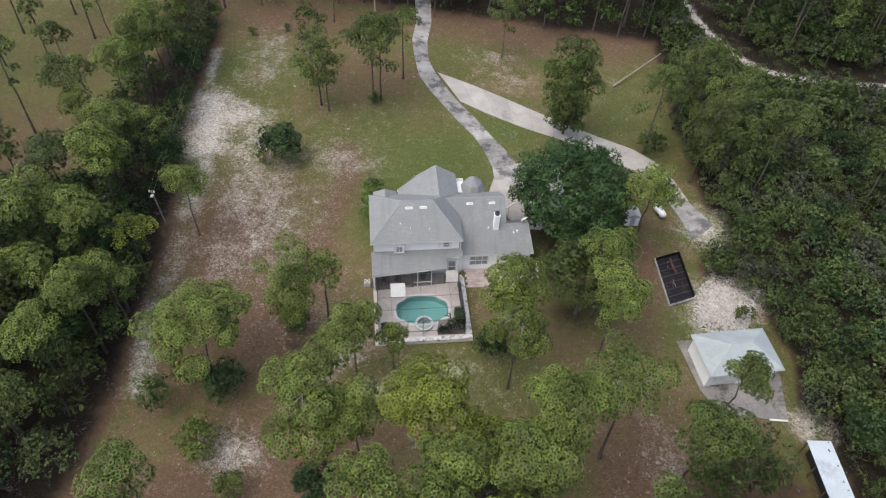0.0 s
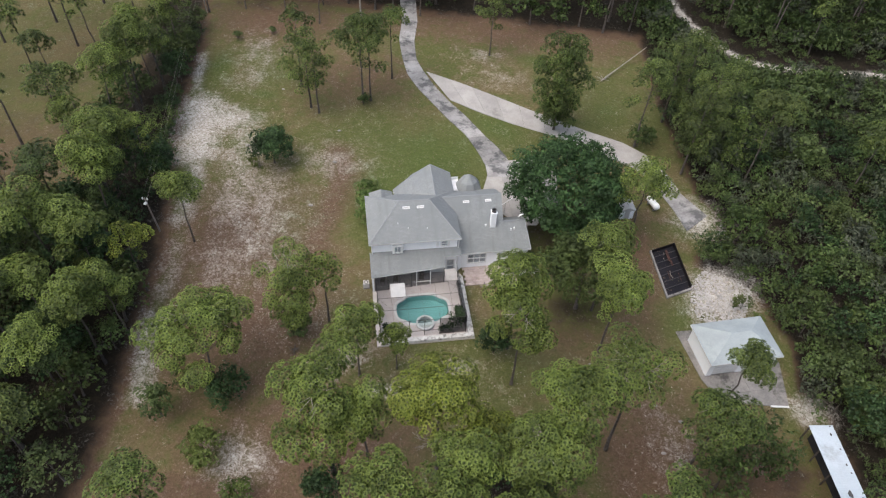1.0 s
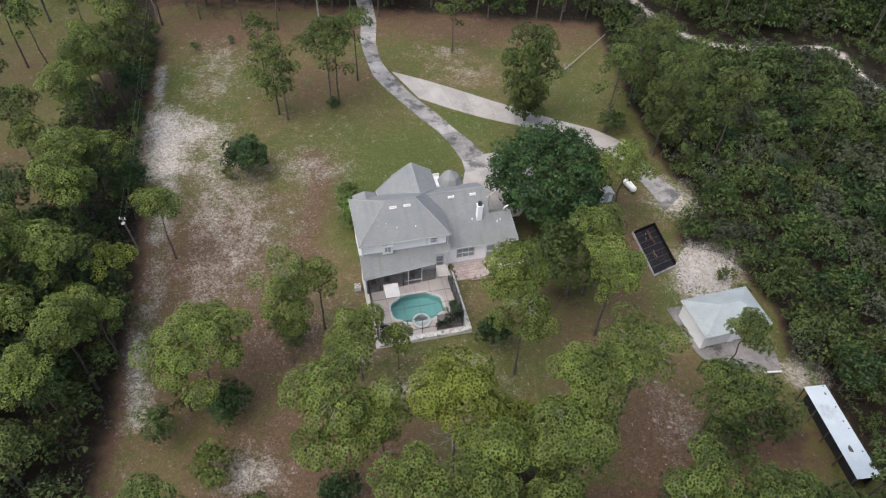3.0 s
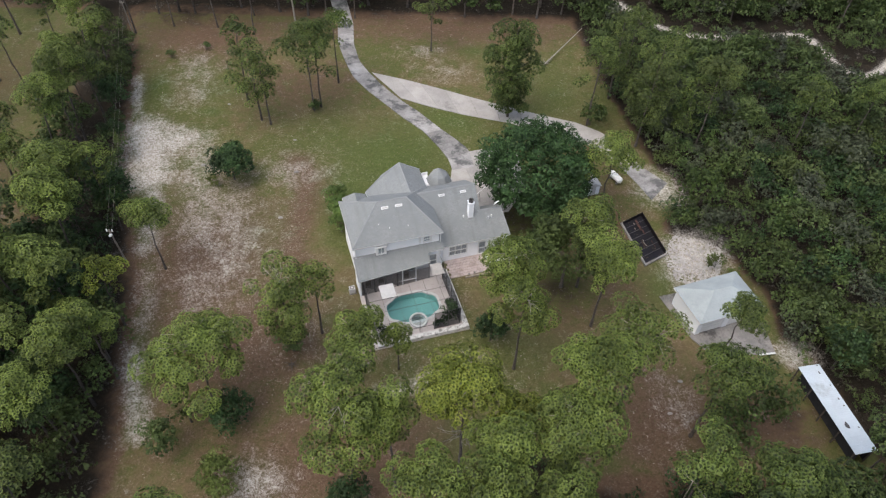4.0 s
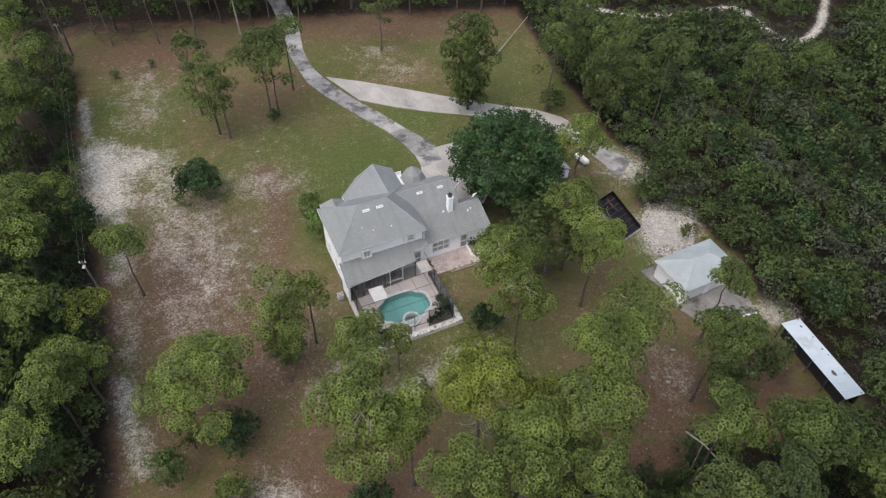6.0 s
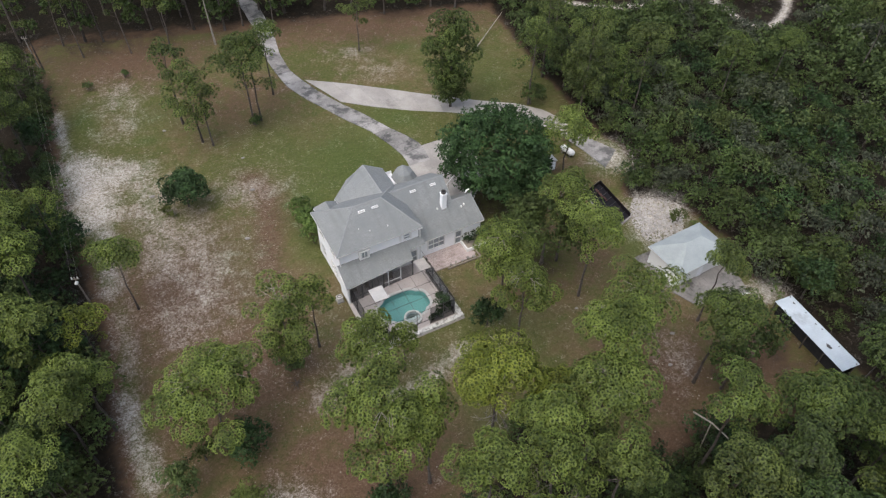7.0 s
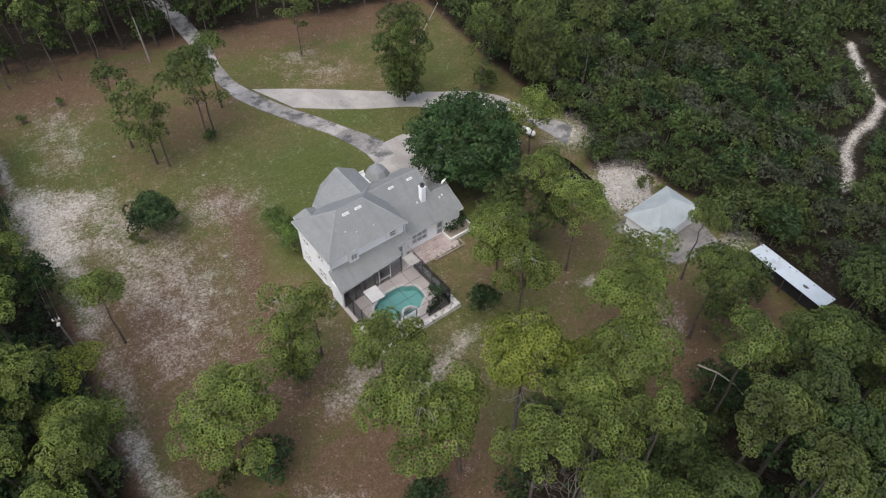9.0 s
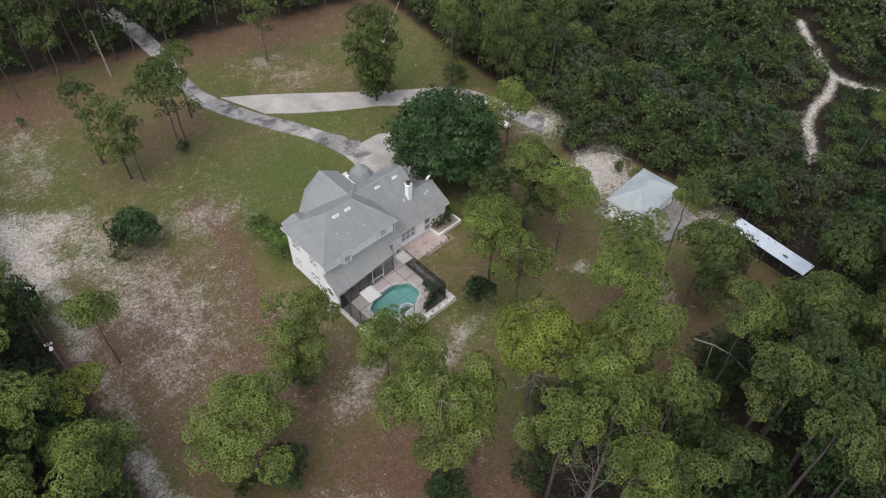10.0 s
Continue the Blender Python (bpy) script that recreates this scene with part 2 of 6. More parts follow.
M_OAK = foliage("oak_leaves", (0.017, 0.037, 0.011), (0.050, 0.088, 0.029), None, 0.2)
M_WOODOAK = foliage("wood_oak_leaves", (0.030, 0.055, 0.014), (0.078, 0.114, 0.030), (0.068, 0.086, 0.025), 0.2)
M_SCRUB = foliage("scrub_leaves", (0.036, 0.064, 0.018), (0.098, 0.144, 0.042), (0.096, 0.120, 0.044), 0.2)
M_SCRUBGREY = foliage("grey_scrub_leaves", (0.046, 0.057, 0.036), (0.102, 0.114, 0.076), (0.053, 0.065, 0.030), 0.15)
M_SCRUBLIME = foliage("lime_scrub_leaves", (0.054, 0.081, 0.018), (0.108, 0.140, 0.036), (0.090, 0.104, 0.027), 0.25)
M_HEDGE = foliage("hedge_leaves", (0.052, 0.091, 0.020), (0.117, 0.170, 0.045), None, 0.25)
M_GRASS = foliage("grass_blades", (0.045, 0.059, 0.016), (0.108, 0.113, 0.045), None, 0.3)
M_STRAW = foliage("dry_straw", (0.12, 0.09, 0.05), (0.24, 0.19, 0.12), None, 0.1)
M_LITTER = surface("pale_litter", (0.33, 0.285, 0.235), (0.22, 0.185, 0.15), 0.9, 3, 20, 0.0)
M_WHITE = surface("white_enamel", (0.78, 0.78, 0.76), (0.7, 0.7, 0.68), 0.4, 2, 10, 0.0)
M_TWIG = surface("pinkish_grey_twigs", (0.2, 0.17, 0.155), (0.12, 0.1, 0.09), 0.95, 2.5, 14, 0.3)
M_RUST = surface("rust_brown_board", (0.11, 0.06, 0.045), (0.05, 0.03, 0.024), 0.9, 3, 12, 0.2)
M_RUBBLE = surface("broken_concrete", (0.5, 0.48, 0.45), (0.3, 0.28, 0.26), 0.92, 1.2, 9, 0.3)

# ---- mesh helpers ----
def put_mesh(ob_name, verts, faces, mats, parent=None, label="", index=None, smooth=False, tips=None):
    me = bpy.data.meshes.new(ob_name)
    if isinstance(faces, np.ndarray):
        k = faces.shape[1]
        me.vertices.add(len(verts)), me.loops.add(faces.size), me.polygons.add(len(faces))
        me.vertices.foreach_set("co", np.asarray(verts, np.float32).ravel())
        me.loops.foreach_set("vertex_index", faces.astype(np.int32).ravel())
        me.polygons.foreach_set("loop_start", np.arange(0, faces.size, k, dtype=np.int32))
        me.update(calc_edges=True)
    else:
        me.from_pydata([tuple(v) for v in verts], [], [tuple(f) for f in faces])
    for m in mats if isinstance(mats, (list, tuple)) else [mats]:
        me.materials.append(m)
    if index is not None:
        me.polygons.foreach_set("material_index", np.asarray(index, np.int32))
    if smooth:
        me.polygons.foreach_set("use_smooth", np.ones(len(me.polygons), bool))
    if tips is not None:
        me.attributes.new("tip", "FLOAT", "POINT").data.foreach_set("value", np.asarray(tips, np.float32))
    me.validate()
    ob = new(ob_name, me)
    ob.parent = parent
    return tagged(ob, label)


def part(name, bm, material, parent, label=""):
    bm.normal_update()
    me = bpy.data.meshes.new(name)
    bm.to_mesh(me)
    bm.free()
    for m in material if isinstance(material, (list, tuple)) else [material]:
        me.materials.append(m)
    ob = new(name, me)
    ob.parent = parent
    return tagged(ob, label)


def thing(name, m, label, category, group="", kind=""):
    ob = new(name)
    ob.matrix_world = m
    ob.empty_display_size = 0.3
    return tagged(ob, label, category, group, kind)


def box(bm, x0, x1, y0, y1, z0, z1, bevel=0.0):
    made = bmesh.ops.create_cube(bm, size=1.0, matrix=Matrix.Translation(((x0 + x1) / 2, (y0 + y1) / 2, (z0 + z1) / 2)) @ Matrix.Diagonal((x1 - x0, y1 - y0, z1 - z0, 1)))
    if bevel:
        edges = list({e for v in made["verts"] for e in v.link_edges})
        bmesh.ops.bevel(bm, geom=edges, offset=bevel, segments=1, affect="EDGES")
    return bm


def boxes(*rows, bevel=0.0):
    bm = bmesh.new()
    for r in rows:
        box(bm, *r, bevel=bevel)
    return bm


def prism(bm, outline, z0, z1):
    """An upright prism over a closed outline."""
    low = [bm.verts.new((x, y, z0)) for x, y in outline]
    top = [bm.verts.new((x, y, z1)) for x, y in outline]
    bm.faces.new(top), bm.faces.new(low[::-1])
    for i in range(len(low)):
        j = (i + 1) % len(low)
        bm.faces.new((low[i], low[j], top[j], top[i]))
    return bm


def rod(bm, a, b, r0, r1=None, sides=6):
    a, b = Vector(a), Vector(b)
    r1 = r0 if r1 is None else r1
    q = (b - a).to_track_quat("Z", "Y").to_matrix()
    rings = [[bm.verts.new(c + q @ Vector((r * math.cos(6.2832 * i / sides), r * math.sin(6.2832 * i / sides), 0))) for i in range(sides)] for c, r in ((a, r0), (b, r1))]
    for i in range(sides):
        j = (i + 1) % sides
        bm.faces.new((rings[0][i], rings[0][j], rings[1][j], rings[1][i]))
    bm.faces.new(rings[0][::-1]), bm.faces.new(rings[1])
    return bm


def ring_wall(bm, inner, outer, z0, z1):
    """A kerb between two outlines with the same number of points."""
    k = len(inner)
    v = [[bm.verts.new((x, y, z)) for x, y in o] for o, z in ((inner, z0), (inner, z1), (outer, z1), (outer, z0))]
    for i in range(k):
        j = (i + 1) % k
        for a, b in ((0, 1), (1, 2), (2, 3)):
            bm.faces.new((v[a][i], v[a][j], v[b][j], v[b][i]))
    return bm


def clip(poly, a, b):
    """What of a convex polygon lies left of the line from a to b."""
    out = []
    side = lambda p: (b[0] - a[0]) * (p[1] - a[1]) - (b[1] - a[1]) * (p[0] - a[0])
    for i, p in enumerate(poly):
        q = poly[(i + 1) % len(poly)]
        sp, sq = side(p), side(q)
        if sp >= 0:
            out.append(p)
        if (sp >= 0) != (sq >= 0):
            t = sp / (sp - sq)
            out.append((p[0] + t * (q[0] - p[0]), p[1] + t * (q[1] - p[1])))
    return out


def area(poly):
    return abs(sum(p[0] * q[1] - q[0] * p[1] for p, q in zip(poly, poly[1:] + poly[:1]))) / 2


def slabs(parent, outline, size, turn, z0, z1, material, name="slab", gap=0.015, rng=None):
    """Cast slabs with joints between them over a convex outline (anticlockwise); each is an object of its own."""
    c, s = math.cos(radians(turn)), math.sin(radians(turn))
    loc = [(c * x + s * y, -s * x + c * y) for x, y in outline]
    x0, x1, y0, y1 = min(p[0] for p in loc), max(p[0] for p in loc), min(p[1] for p in loc), max(p[1] for p in loc)
    for i in range(math.ceil((x1 - x0) / size)):
        for j in range(math.ceil((y1 - y0) / size)):
            a, b = x0 + i * size, y0 + j * size
            cell = [(a + gap, b + gap), (a + size - gap, b + gap), (a + size - gap, b + size - gap), (a + gap, b + size - gap)]
            for k in range(len(loc)):
                cell = clip(cell, loc[k], loc[(k + 1) % len(loc)]) if cell else cell
            if len(cell) > 2 and area(cell) > 0.15:
                part(name, prism(bmesh.new(), [(c * x - s * y, s * x + c * y) for x, y in cell], z0, z1 + random.uniform(-0.006, 0.006)), material, parent)


def spread(line, step):
    """Points at even steps along an open line."""
    p = np.array(line, float)
    d = np.r_[0, np.cumsum(np.linalg.norm(np.diff(p, axis=0), axis=1))]
    k = max(2, int(round(d[-1] / step)) + 1)
    s = np.linspace(0, d[-1], k)
    return np.stack([np.interp(s, d, p[:, i]) for i in range(p.shape[1])], 1)


# ---- plants ----
def directions(rng, k, low=-1.0):
    z = rng.uniform(low, 1, k)
    a = rng.uniform(0, 2 * np.pi, k)
    r = np.sqrt(1 - z * z)
    return np.stack([r * np.cos(a), r * np.sin(a), z], 1)


def cross_axes(nrm):
    up = np.where(np.abs(nrm[:, 2:]) > 0.9, [[1.0, 0, 0]], [[0, 0, 1.0]])
    u = np.cross(up, nrm)
    u /= np.linalg.norm(u, axis=1)[:, None]
    return u, np.cross(nrm, u)


def tufts(rng, at, nrm, size, blades=6, cup=(0.2, 0.6), wide=0.36):
    """Needle tufts: brushes that spread from one point into a little open cup of needles each."""
    k = len(at)
    u, v = cross_axes(nrm)
    size = size * rng.uniform(0.8, 1.2, k)
    verts, faces = np.zeros((k, 1 + 2 * blades, 3)), np.zeros((k, blades, 3), int)
    verts[:, 0] = at
    start = rng.uniform(0, 6.28, k)
    base = np.arange(k) * (1 + 2 * blades)
    for b in range(blades):
        a = start + 6.2832 * b / blades + rng.uniform(-0.2, 0.2, k)
        out = np.cos(a)[:, None] * u + np.sin(a)[:, None] * v
        d = out + rng.uniform(*cup, k)[:, None] * nrm
        d /= np.linalg.norm(d, axis=1)[:, None]
        side = np.cross(d, nrm)
        side /= np.linalg.norm(side, axis=1)[:, None] + 1e-9
        ln = (size * rng.uniform(0.8, 1.15, k))[:, None]
        verts[:, 1 + 2 * b] = at + d * ln + side * ln * wide
        verts[:, 2 + 2 * b] = at + d * ln * rng.uniform(0.85, 1.1, (k, 1)) - side * ln * wide
        faces[:, b] = np.stack([base, base + 1 + 2 * b, base + 2 + 2 * b], 1)
    return verts.reshape(-1, 3), faces.reshape(-1, 3)


def leaves(rng, at, nrm, size, per=3, jitter=0.18, tumble=0.42):
    """Leaf sprays: a few leaf-shaped blades near each point, turned about its outward direction."""
    k = len(at) * per
    at = np.repeat(at, per, 0) + rng.normal(0, jitter, (k, 3))
    d = np.repeat(nrm, per, 0) + rng.normal(0, tumble, (k, 3))
    d /= np.linalg.norm(d, axis=1)[:, None]
    u, v = cross_axes(d)
    a = rng.uniform(0, 6.28, k)[:, None]
    e, f = np.cos(a) * u + np.sin(a) * v, -np.sin(a) * u + np.cos(a) * v
    s = (size * rng.uniform(0.6, 1.3, k))[:, None]
    quad = np.stack([at - e * s * 0.6, at - f * s * 0.42 - d * s * 0.1, at + e * s * 0.75, at + f * s * 0.42 - d * s * 0.1], 1)
    return quad.reshape(-1, 3), np.arange(4 * k).reshape(-1, 4)


def limb_net(rng, h, foot, lobes, r0, lean, sides=6):
    """A tapered trunk that sways a little, and limbs that bend up to the clumps of the crown."""
    rows, faces, n0 = [], [], 0

    def tube(path, radii, sides):
        nonlocal n0
        path = np.asarray(path)
        t = np.gradient(path, axis=0)
        t /= np.linalg.norm(t, axis=1)[:, None] + 1e-9
        u, v = cross_axes(t)
        ang = np.linspace(0, 2 * np.pi, sides, endpoint=False)
        ring = path[:, None] + np.asarray(radii)[:, None, None] * (np.cos(ang)[None, :, None] * u[:, None] + np.sin(ang)[None, :, None] * v[:, None])
        rows.append(ring.reshape(-1, 3))
        for i in range(len(path) - 1):
            for j in range(sides):
                k = (j + 1) % sides
                faces.append((n0 + i * sides + j, n0 + i * sides + k, n0 + (i + 1) * sides + k, n0 + (i + 1) * sides + j))
        if n0:  # the limb grows out of the trunk
            near = int(np.argmin(np.linalg.norm(rows[0] - path[0], axis=1)))
            faces.append((n0, n0 + 1, near, near))
        n0 += len(path) * sides

    s = np.linspace(0, 1, 8)
    sway = rng.normal(0, 0.012 * h, (8, 2)) * (s * (1 - 0.3 * s))[:, None]
    spine = np.stack([lean[0] * s ** 1.3 + sway[:, 0], lean[1] * s ** 1.3 + sway[:, 1], s * h - 0.15], 1)
    rad = r0 * (1.0 - 0.82 * s)
    rad[0] *= 1.35
    tube(spine, rad, sides)
    for c in lobes:
        z0 = max(foot, c[2] - rng.uniform(0.15, 0.35) * math.hypot(c[0], c[1]) - 0.6)
        i = min(max(z0 / h, 0.05), 0.93)
        a = np.array([np.interp(i, s, spine[:, q]) for q in range(3)])
        mid = (a + c) / 2 + np.array([0, 0, -0.12 * np.linalg.norm(c - a)]) + rng.normal(0, 0.12, 3)
        r = r0 * (1 - 0.8 * i) * 0.42
        tube([a, mid, c], [r, r * 0.7, r * 0.3], 4)
    return np.concatenate(rows), np.array([f if f[2] != f[3] else (f[0], f[1], f[2], f[2] + (1 if (f[2] + 1) % sides else 1 - sides)) for f in faces])


def pine(rng, h, crown_r, crown_h, lobes, tuft=0.22, lean=None, dense=1.0, trunk_r=None, puff=None, knot=1.0):
    """Trunk and crown of a pine: clumps of tufts on a few bent limbs, with gaps between the limbs; puff: the clumps' radius."""
    lean = rng.normal(0, 0.01 * h, 2) if lean is None else lean
    column = crown_h > 0.64 * h
    size = puff or knot * min(max(crown_r * 0.3, 0.75), 1.2)
    cs, rs = [], []

    def clump(x, y, z, r):
        k = max(z / h, 0) ** 1.3
        cs.append((lean[0] * k + x, lean[1] * k + y, z))
        rs.append(r)

    if not puff and not column:
        clump(0.0, 0.0, h - 0.5, size * 1.05)
    if column:  # whorls of clumps down the trunk
        k = int(lobes * 1.6)
        for i in range(k):
            u = (i + rng.uniform(0.0, 0.9)) / k
            a = 2.39996 * i + rng.uniform(-0.6, 0.6)
            r = crown_r * rng.uniform(0.25, 0.95) * (0.5 + 0.5 * math.sin(math.pi * min(0.12 + 0.9 * u, 0.93)))
            clump(r * math.cos(a), r * math.sin(a), h - 0.5 - crown_h * u, size * rng.uniform(0.65, 1.15))
    else:
        limbs = max(4, round(lobes * (0.5 if not puff else 0.75)))
        turn = rng.uniform(0, 6.28)
        for i in range(limbs):
            a = turn + 2.39996 * i + rng.uniform(-0.3, 0.3)
            reach = max(crown_r - size * 0.6, 0.4 * crown_r) * math.sqrt((i + 0.7) / limbs) * rng.uniform(0.82, 1.08)
            low = crown_h * rng.uniform(0.0, 0.9) * (reach / crown_r) ** 1.1
            for f in ((0.55, 1.0) if reach > 0.55 * crown_r and not puff else (1.0,)) + ((1.02,) if rng.uniform() < 0.75 and not puff else ()):
                b = a + rng.normal(0, 0.3)
                r = reach * f
                clump(r * math.cos(b), r * math.sin(b), h - 0.55 - 0.16 * crown_h * (r / crown_r) ** 2 - low * f * rng.uniform(0.75, 1.0), size * rng.uniform(0.7, 1.2))
        for i in range(round(lobes * 0.3)):  # lower clumps on short limbs near the trunk
            a, r = rng.uniform(0, 6.28), crown_r * rng.uniform(0.25, 0.6)
            clump(r * math.cos(a), r * math.sin(a), h - crown_h * rng.uniform(0.55, 1.05), size * rng.uniform(0.55, 0.85))
    cs, at, nr = np.array(cs), [], []
    for c, r in zip(cs, rs):
        k = max(9, int(dense * 27 * r * r * (0.3 / tuft) ** 2))
        i = np.arange(k)
        z = 1 - 1.4 * (i + rng.uniform(0.2, 0.8, k)) / k
        a = 2.39996 * i + rng.uniform(-0.25, 0.25, k)
        q = np.sqrt(1 - z * z)
        d = np.stack([q * np.cos(a), q * np.sin(a), z], 1)
        lump = 1 + 0.16 * np.sin(3.1 * a + c[0]) * np.cos(2.3 * z + c[1])
        at.append(c + d * r * (lump * rng.uniform(0.9, 1.08, k))[:, None] * (1, 1, 0.66))
        d[:, 2] += 0.55
        nr.append(d / np.linalg.norm(d, axis=1)[:, None])
    crown = tufts(rng, np.concatenate(at), np.concatenate(nr), tuft)
    return limb_net(rng, h - 0.5, (h - crown_h) * 0.55, cs[:: 2 if len(cs) > 20 else 1], trunk_r or 0.0115 * h, lean), crown


def broadleaf(rng, h, crown_r, lobes, leaf=0.3, dense=1.0, low=0.25, lobe_r=0.3, trunk_r=None, squash=0.75, limbs=9, under=-0.25, shell=(0.45, 0.86)):
    """Trunk and crown of a broad tree or bush: clumps of leaves on an uneven dome."""
    d = directions(rng, lobes, under)
    if shell[0] > 0.6:  # an even dome
        z = 1 - (1 - under) * (np.arange(lobes) + rng.uniform(0.2, 0.8, lobes)) / lobes
        a = 2.39996 * np.arange(lobes) + rng.uniform(-0.3, 0.3, lobes)
        d = np.stack([np.sqrt(1 - z * z) * np.cos(a), np.sqrt(1 - z * z) * np.sin(a), z], 1)
    mid = h * (low + (1 - low) * 0.5)
    reach = (h - mid) * 0.9
    cs = np.stack([d[:, 0] * crown_r, d[:, 1] * crown_r, d[:, 2] * reach], 1) * rng.uniform(*shell, (lobes, 1)) + (0, 0, mid)
    cs[:, 2] = np.maximum(cs[:, 2], (0.18 if under > -0.5 else 0.13) * h)
    at, nr = [], []
    for c in cs:
        r = crown_r * lobe_r * rng.uniform(0.7, 1.3)
        k = max(8, int(dense * 16 * r * r / (leaf / 0.3) ** 2))
        e = directions(rng, k, -0.2)
        at.append(c + e * r * rng.uniform(0.75, 1.06, (k, 1)) * (1, 1, squash))
        e[:, 2] += 0.35
        nr.append(e / np.linalg.norm(e, axis=1)[:, None])
    crown = leaves(rng, np.concatenate(at), np.concatenate(nr), leaf, 3, leaf * 0.45)
    return limb_net(rng, mid, h * 0.08, cs[: min(lobes, limbs)], trunk_r or 0.02 * h + 0.02, rng.normal(0, 0.05, 2)), crown


def plant(name, m, built, leaf_material, label, category, group="", crown_name="crown", bark=None, stem="trunk"):
    t = thing(name, m, label, category, group)
    (tv, tf), (cv, cf) = built
    put_mesh(stem, tv, tf, bark or M_BARK, t, smooth=True)
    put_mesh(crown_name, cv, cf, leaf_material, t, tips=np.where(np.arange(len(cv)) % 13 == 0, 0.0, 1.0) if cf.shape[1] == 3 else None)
    return t

# ---- the ground: one sheet to the horizon ----
LEFT_EDGE = [(-62, 112), (-56.6, 96), (-53.8, 83), (-50, 69.7), (-46.4, 60.5), (-43, 51.6), (-42.2, 45.4), (-40.6, 38.5), (-39.2, 33.5), (-38, 24), (-37, 0)]
RIGHT_EDGE = [(13.5, 114), (16.5, 92), (18.0, 86), (19.2, 80), (20.0, 76), (22.4, 71.8), (22.0, 68), (19.4, 64.5), (19.2, 61.8), (23, 60.8), (26, 59), (28.6, 52.8), (28.6, 46.2), (31.2, 43.8), (31.9, 38), (33.4, 31), (36, 10)]
TRAIL_A = [(19, 132), (21.2, 125), (23.7, 120), (27.8, 114), (32, 110.5), (37, 110.2), (43.4, 110), (48.2, 111.1), (54.0, 112.4), (55.4, 106), (57.4, 99), (61, 99.6), (66.2, 104.2), (71, 112), (77, 122), (86, 136)]
TRAIL_B = [(75.2, 76.0), (71.9, 70.9), (69.6, 66.3), (66.7, 60.6), (69.8, 55.7), (78, 49)]
TRAIL_C = [(66.7, 60.6), (63.4, 58), (58.3, 56.4), (53.6, 53.4), (52.2, 50.5), (48.6, 47.4)]



def rounded(line):
    """The line with its corners cut twice, as a footpath runs."""
    for _ in range(2):
        line = [line[0]] + [((3 * a[0] + b[0]) / 4, (3 * a[1] + b[1]) / 4) if k == 0 else ((a[0] + 3 * b[0]) / 4, (a[1] + 3 * b[1]) / 4) for a, b in zip(line, line[1:]) for k in (0, 1)] + [line[-1]]
    return line


TRAIL_A, TRAIL_B, TRAIL_C = rounded(TRAIL_A), rounded(TRAIL_B), rounded(TRAIL_C)


def line_distance(x, y, line):
    d = np.full(np.shape(x), 1e9)
    for (ax, ay), (bx, by) in zip(line, line[1:]):
        t = np.clip(((x - ax) * (bx - ax) + (y - ay) * (by - ay)) / ((bx - ax) ** 2 + (by - ay) ** 2), 0, 1)
        d = np.minimum(d, np.hypot(x - ax - t * (bx - ax), y - ay - t * (by - ay)))
    return d


def edge_x(y, line):
    p = sorted(line, key=lambda q: q[1])
    return np.interp(y, [q[1] for q in p], [q[0] for q in p])


def blob(x, y, cx, cy, rx, ry, turn=0.0):
    c, s = math.cos(radians(turn)), math.sin(radians(turn))
    u, v = (c * (x - cx) + s * (y - cy)) / rx, (-s * (x - cx) + c * (y - cy)) / ry
    return np.clip(1.0 - 0.5 * np.hypot(u, v), 0, 1)


def strip(x, y, line, half):
    return np.clip(1.0 - 0.5 * line_distance(x, y, line) / half, 0, 1)


def most(*fields):
    return np.maximum.reduce(fields)


def far_axis(lo, hi, step, reach):
    inner = np.arange(lo, hi + step / 2, step)
    out = step * np.cumsum(1.35 ** np.arange(1, 24))
    out = out[out < reach]
    return np.r_[lo - out[::-1], inner, hi + out]


gx, gy = np.meshgrid(far_axis(-95, 95, 0.8, 1800), far_axis(0, 145, 0.8, 1800), indexing="ij")
gz = np.zeros(gx.shape)
for wave, tall in ((9.0, 0.05), (2.7, 0.03), (1.1, 0.02)):
    gz += tall * (np.sin(gx / wave + 1.3 * np.sin(gy / wave / 1.7)) * np.cos(gy / wave * 0.9 + np.sin(gx / wave)))
near_built = most(blob(gx, gy, -11, 58, 20, 16, 17), blob(gx, gy, 22, 49, 12, 12))
gz = gz * np.clip(1.6 - 2.2 * near_built, 0, 1) - 0.05
hu, hv = math.cos(radians(17.2)), math.sin(radians(17.2))
lx, ly = hu * (gx + 18.62) + hv * (gy - 52.82), -hv * (gx + 18.62) + hu * (gy - 52.82)
gz = np.where((lx > 0.9) & (lx < 9.4) & (ly > -8.5) & (ly < -1.5), -1.5, gz)  # the pit dug for the pool
idx = np.arange(gx.size).reshape(gx.shape)
quads = np.stack([idx[:-1, :-1], idx[1:, :-1], idx[1:, 1:], idx[:-1, 1:]], -1).reshape(-1, 4)
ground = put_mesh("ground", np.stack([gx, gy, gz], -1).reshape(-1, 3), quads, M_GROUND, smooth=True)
tagged(ground, "dry grass yard with pine straw, bare soil and white sand", "ground", kind="structure")
in_left, in_right = gx < edge_x(gy, LEFT_EDGE), gx > edge_x(gy, RIGHT_EDGE)
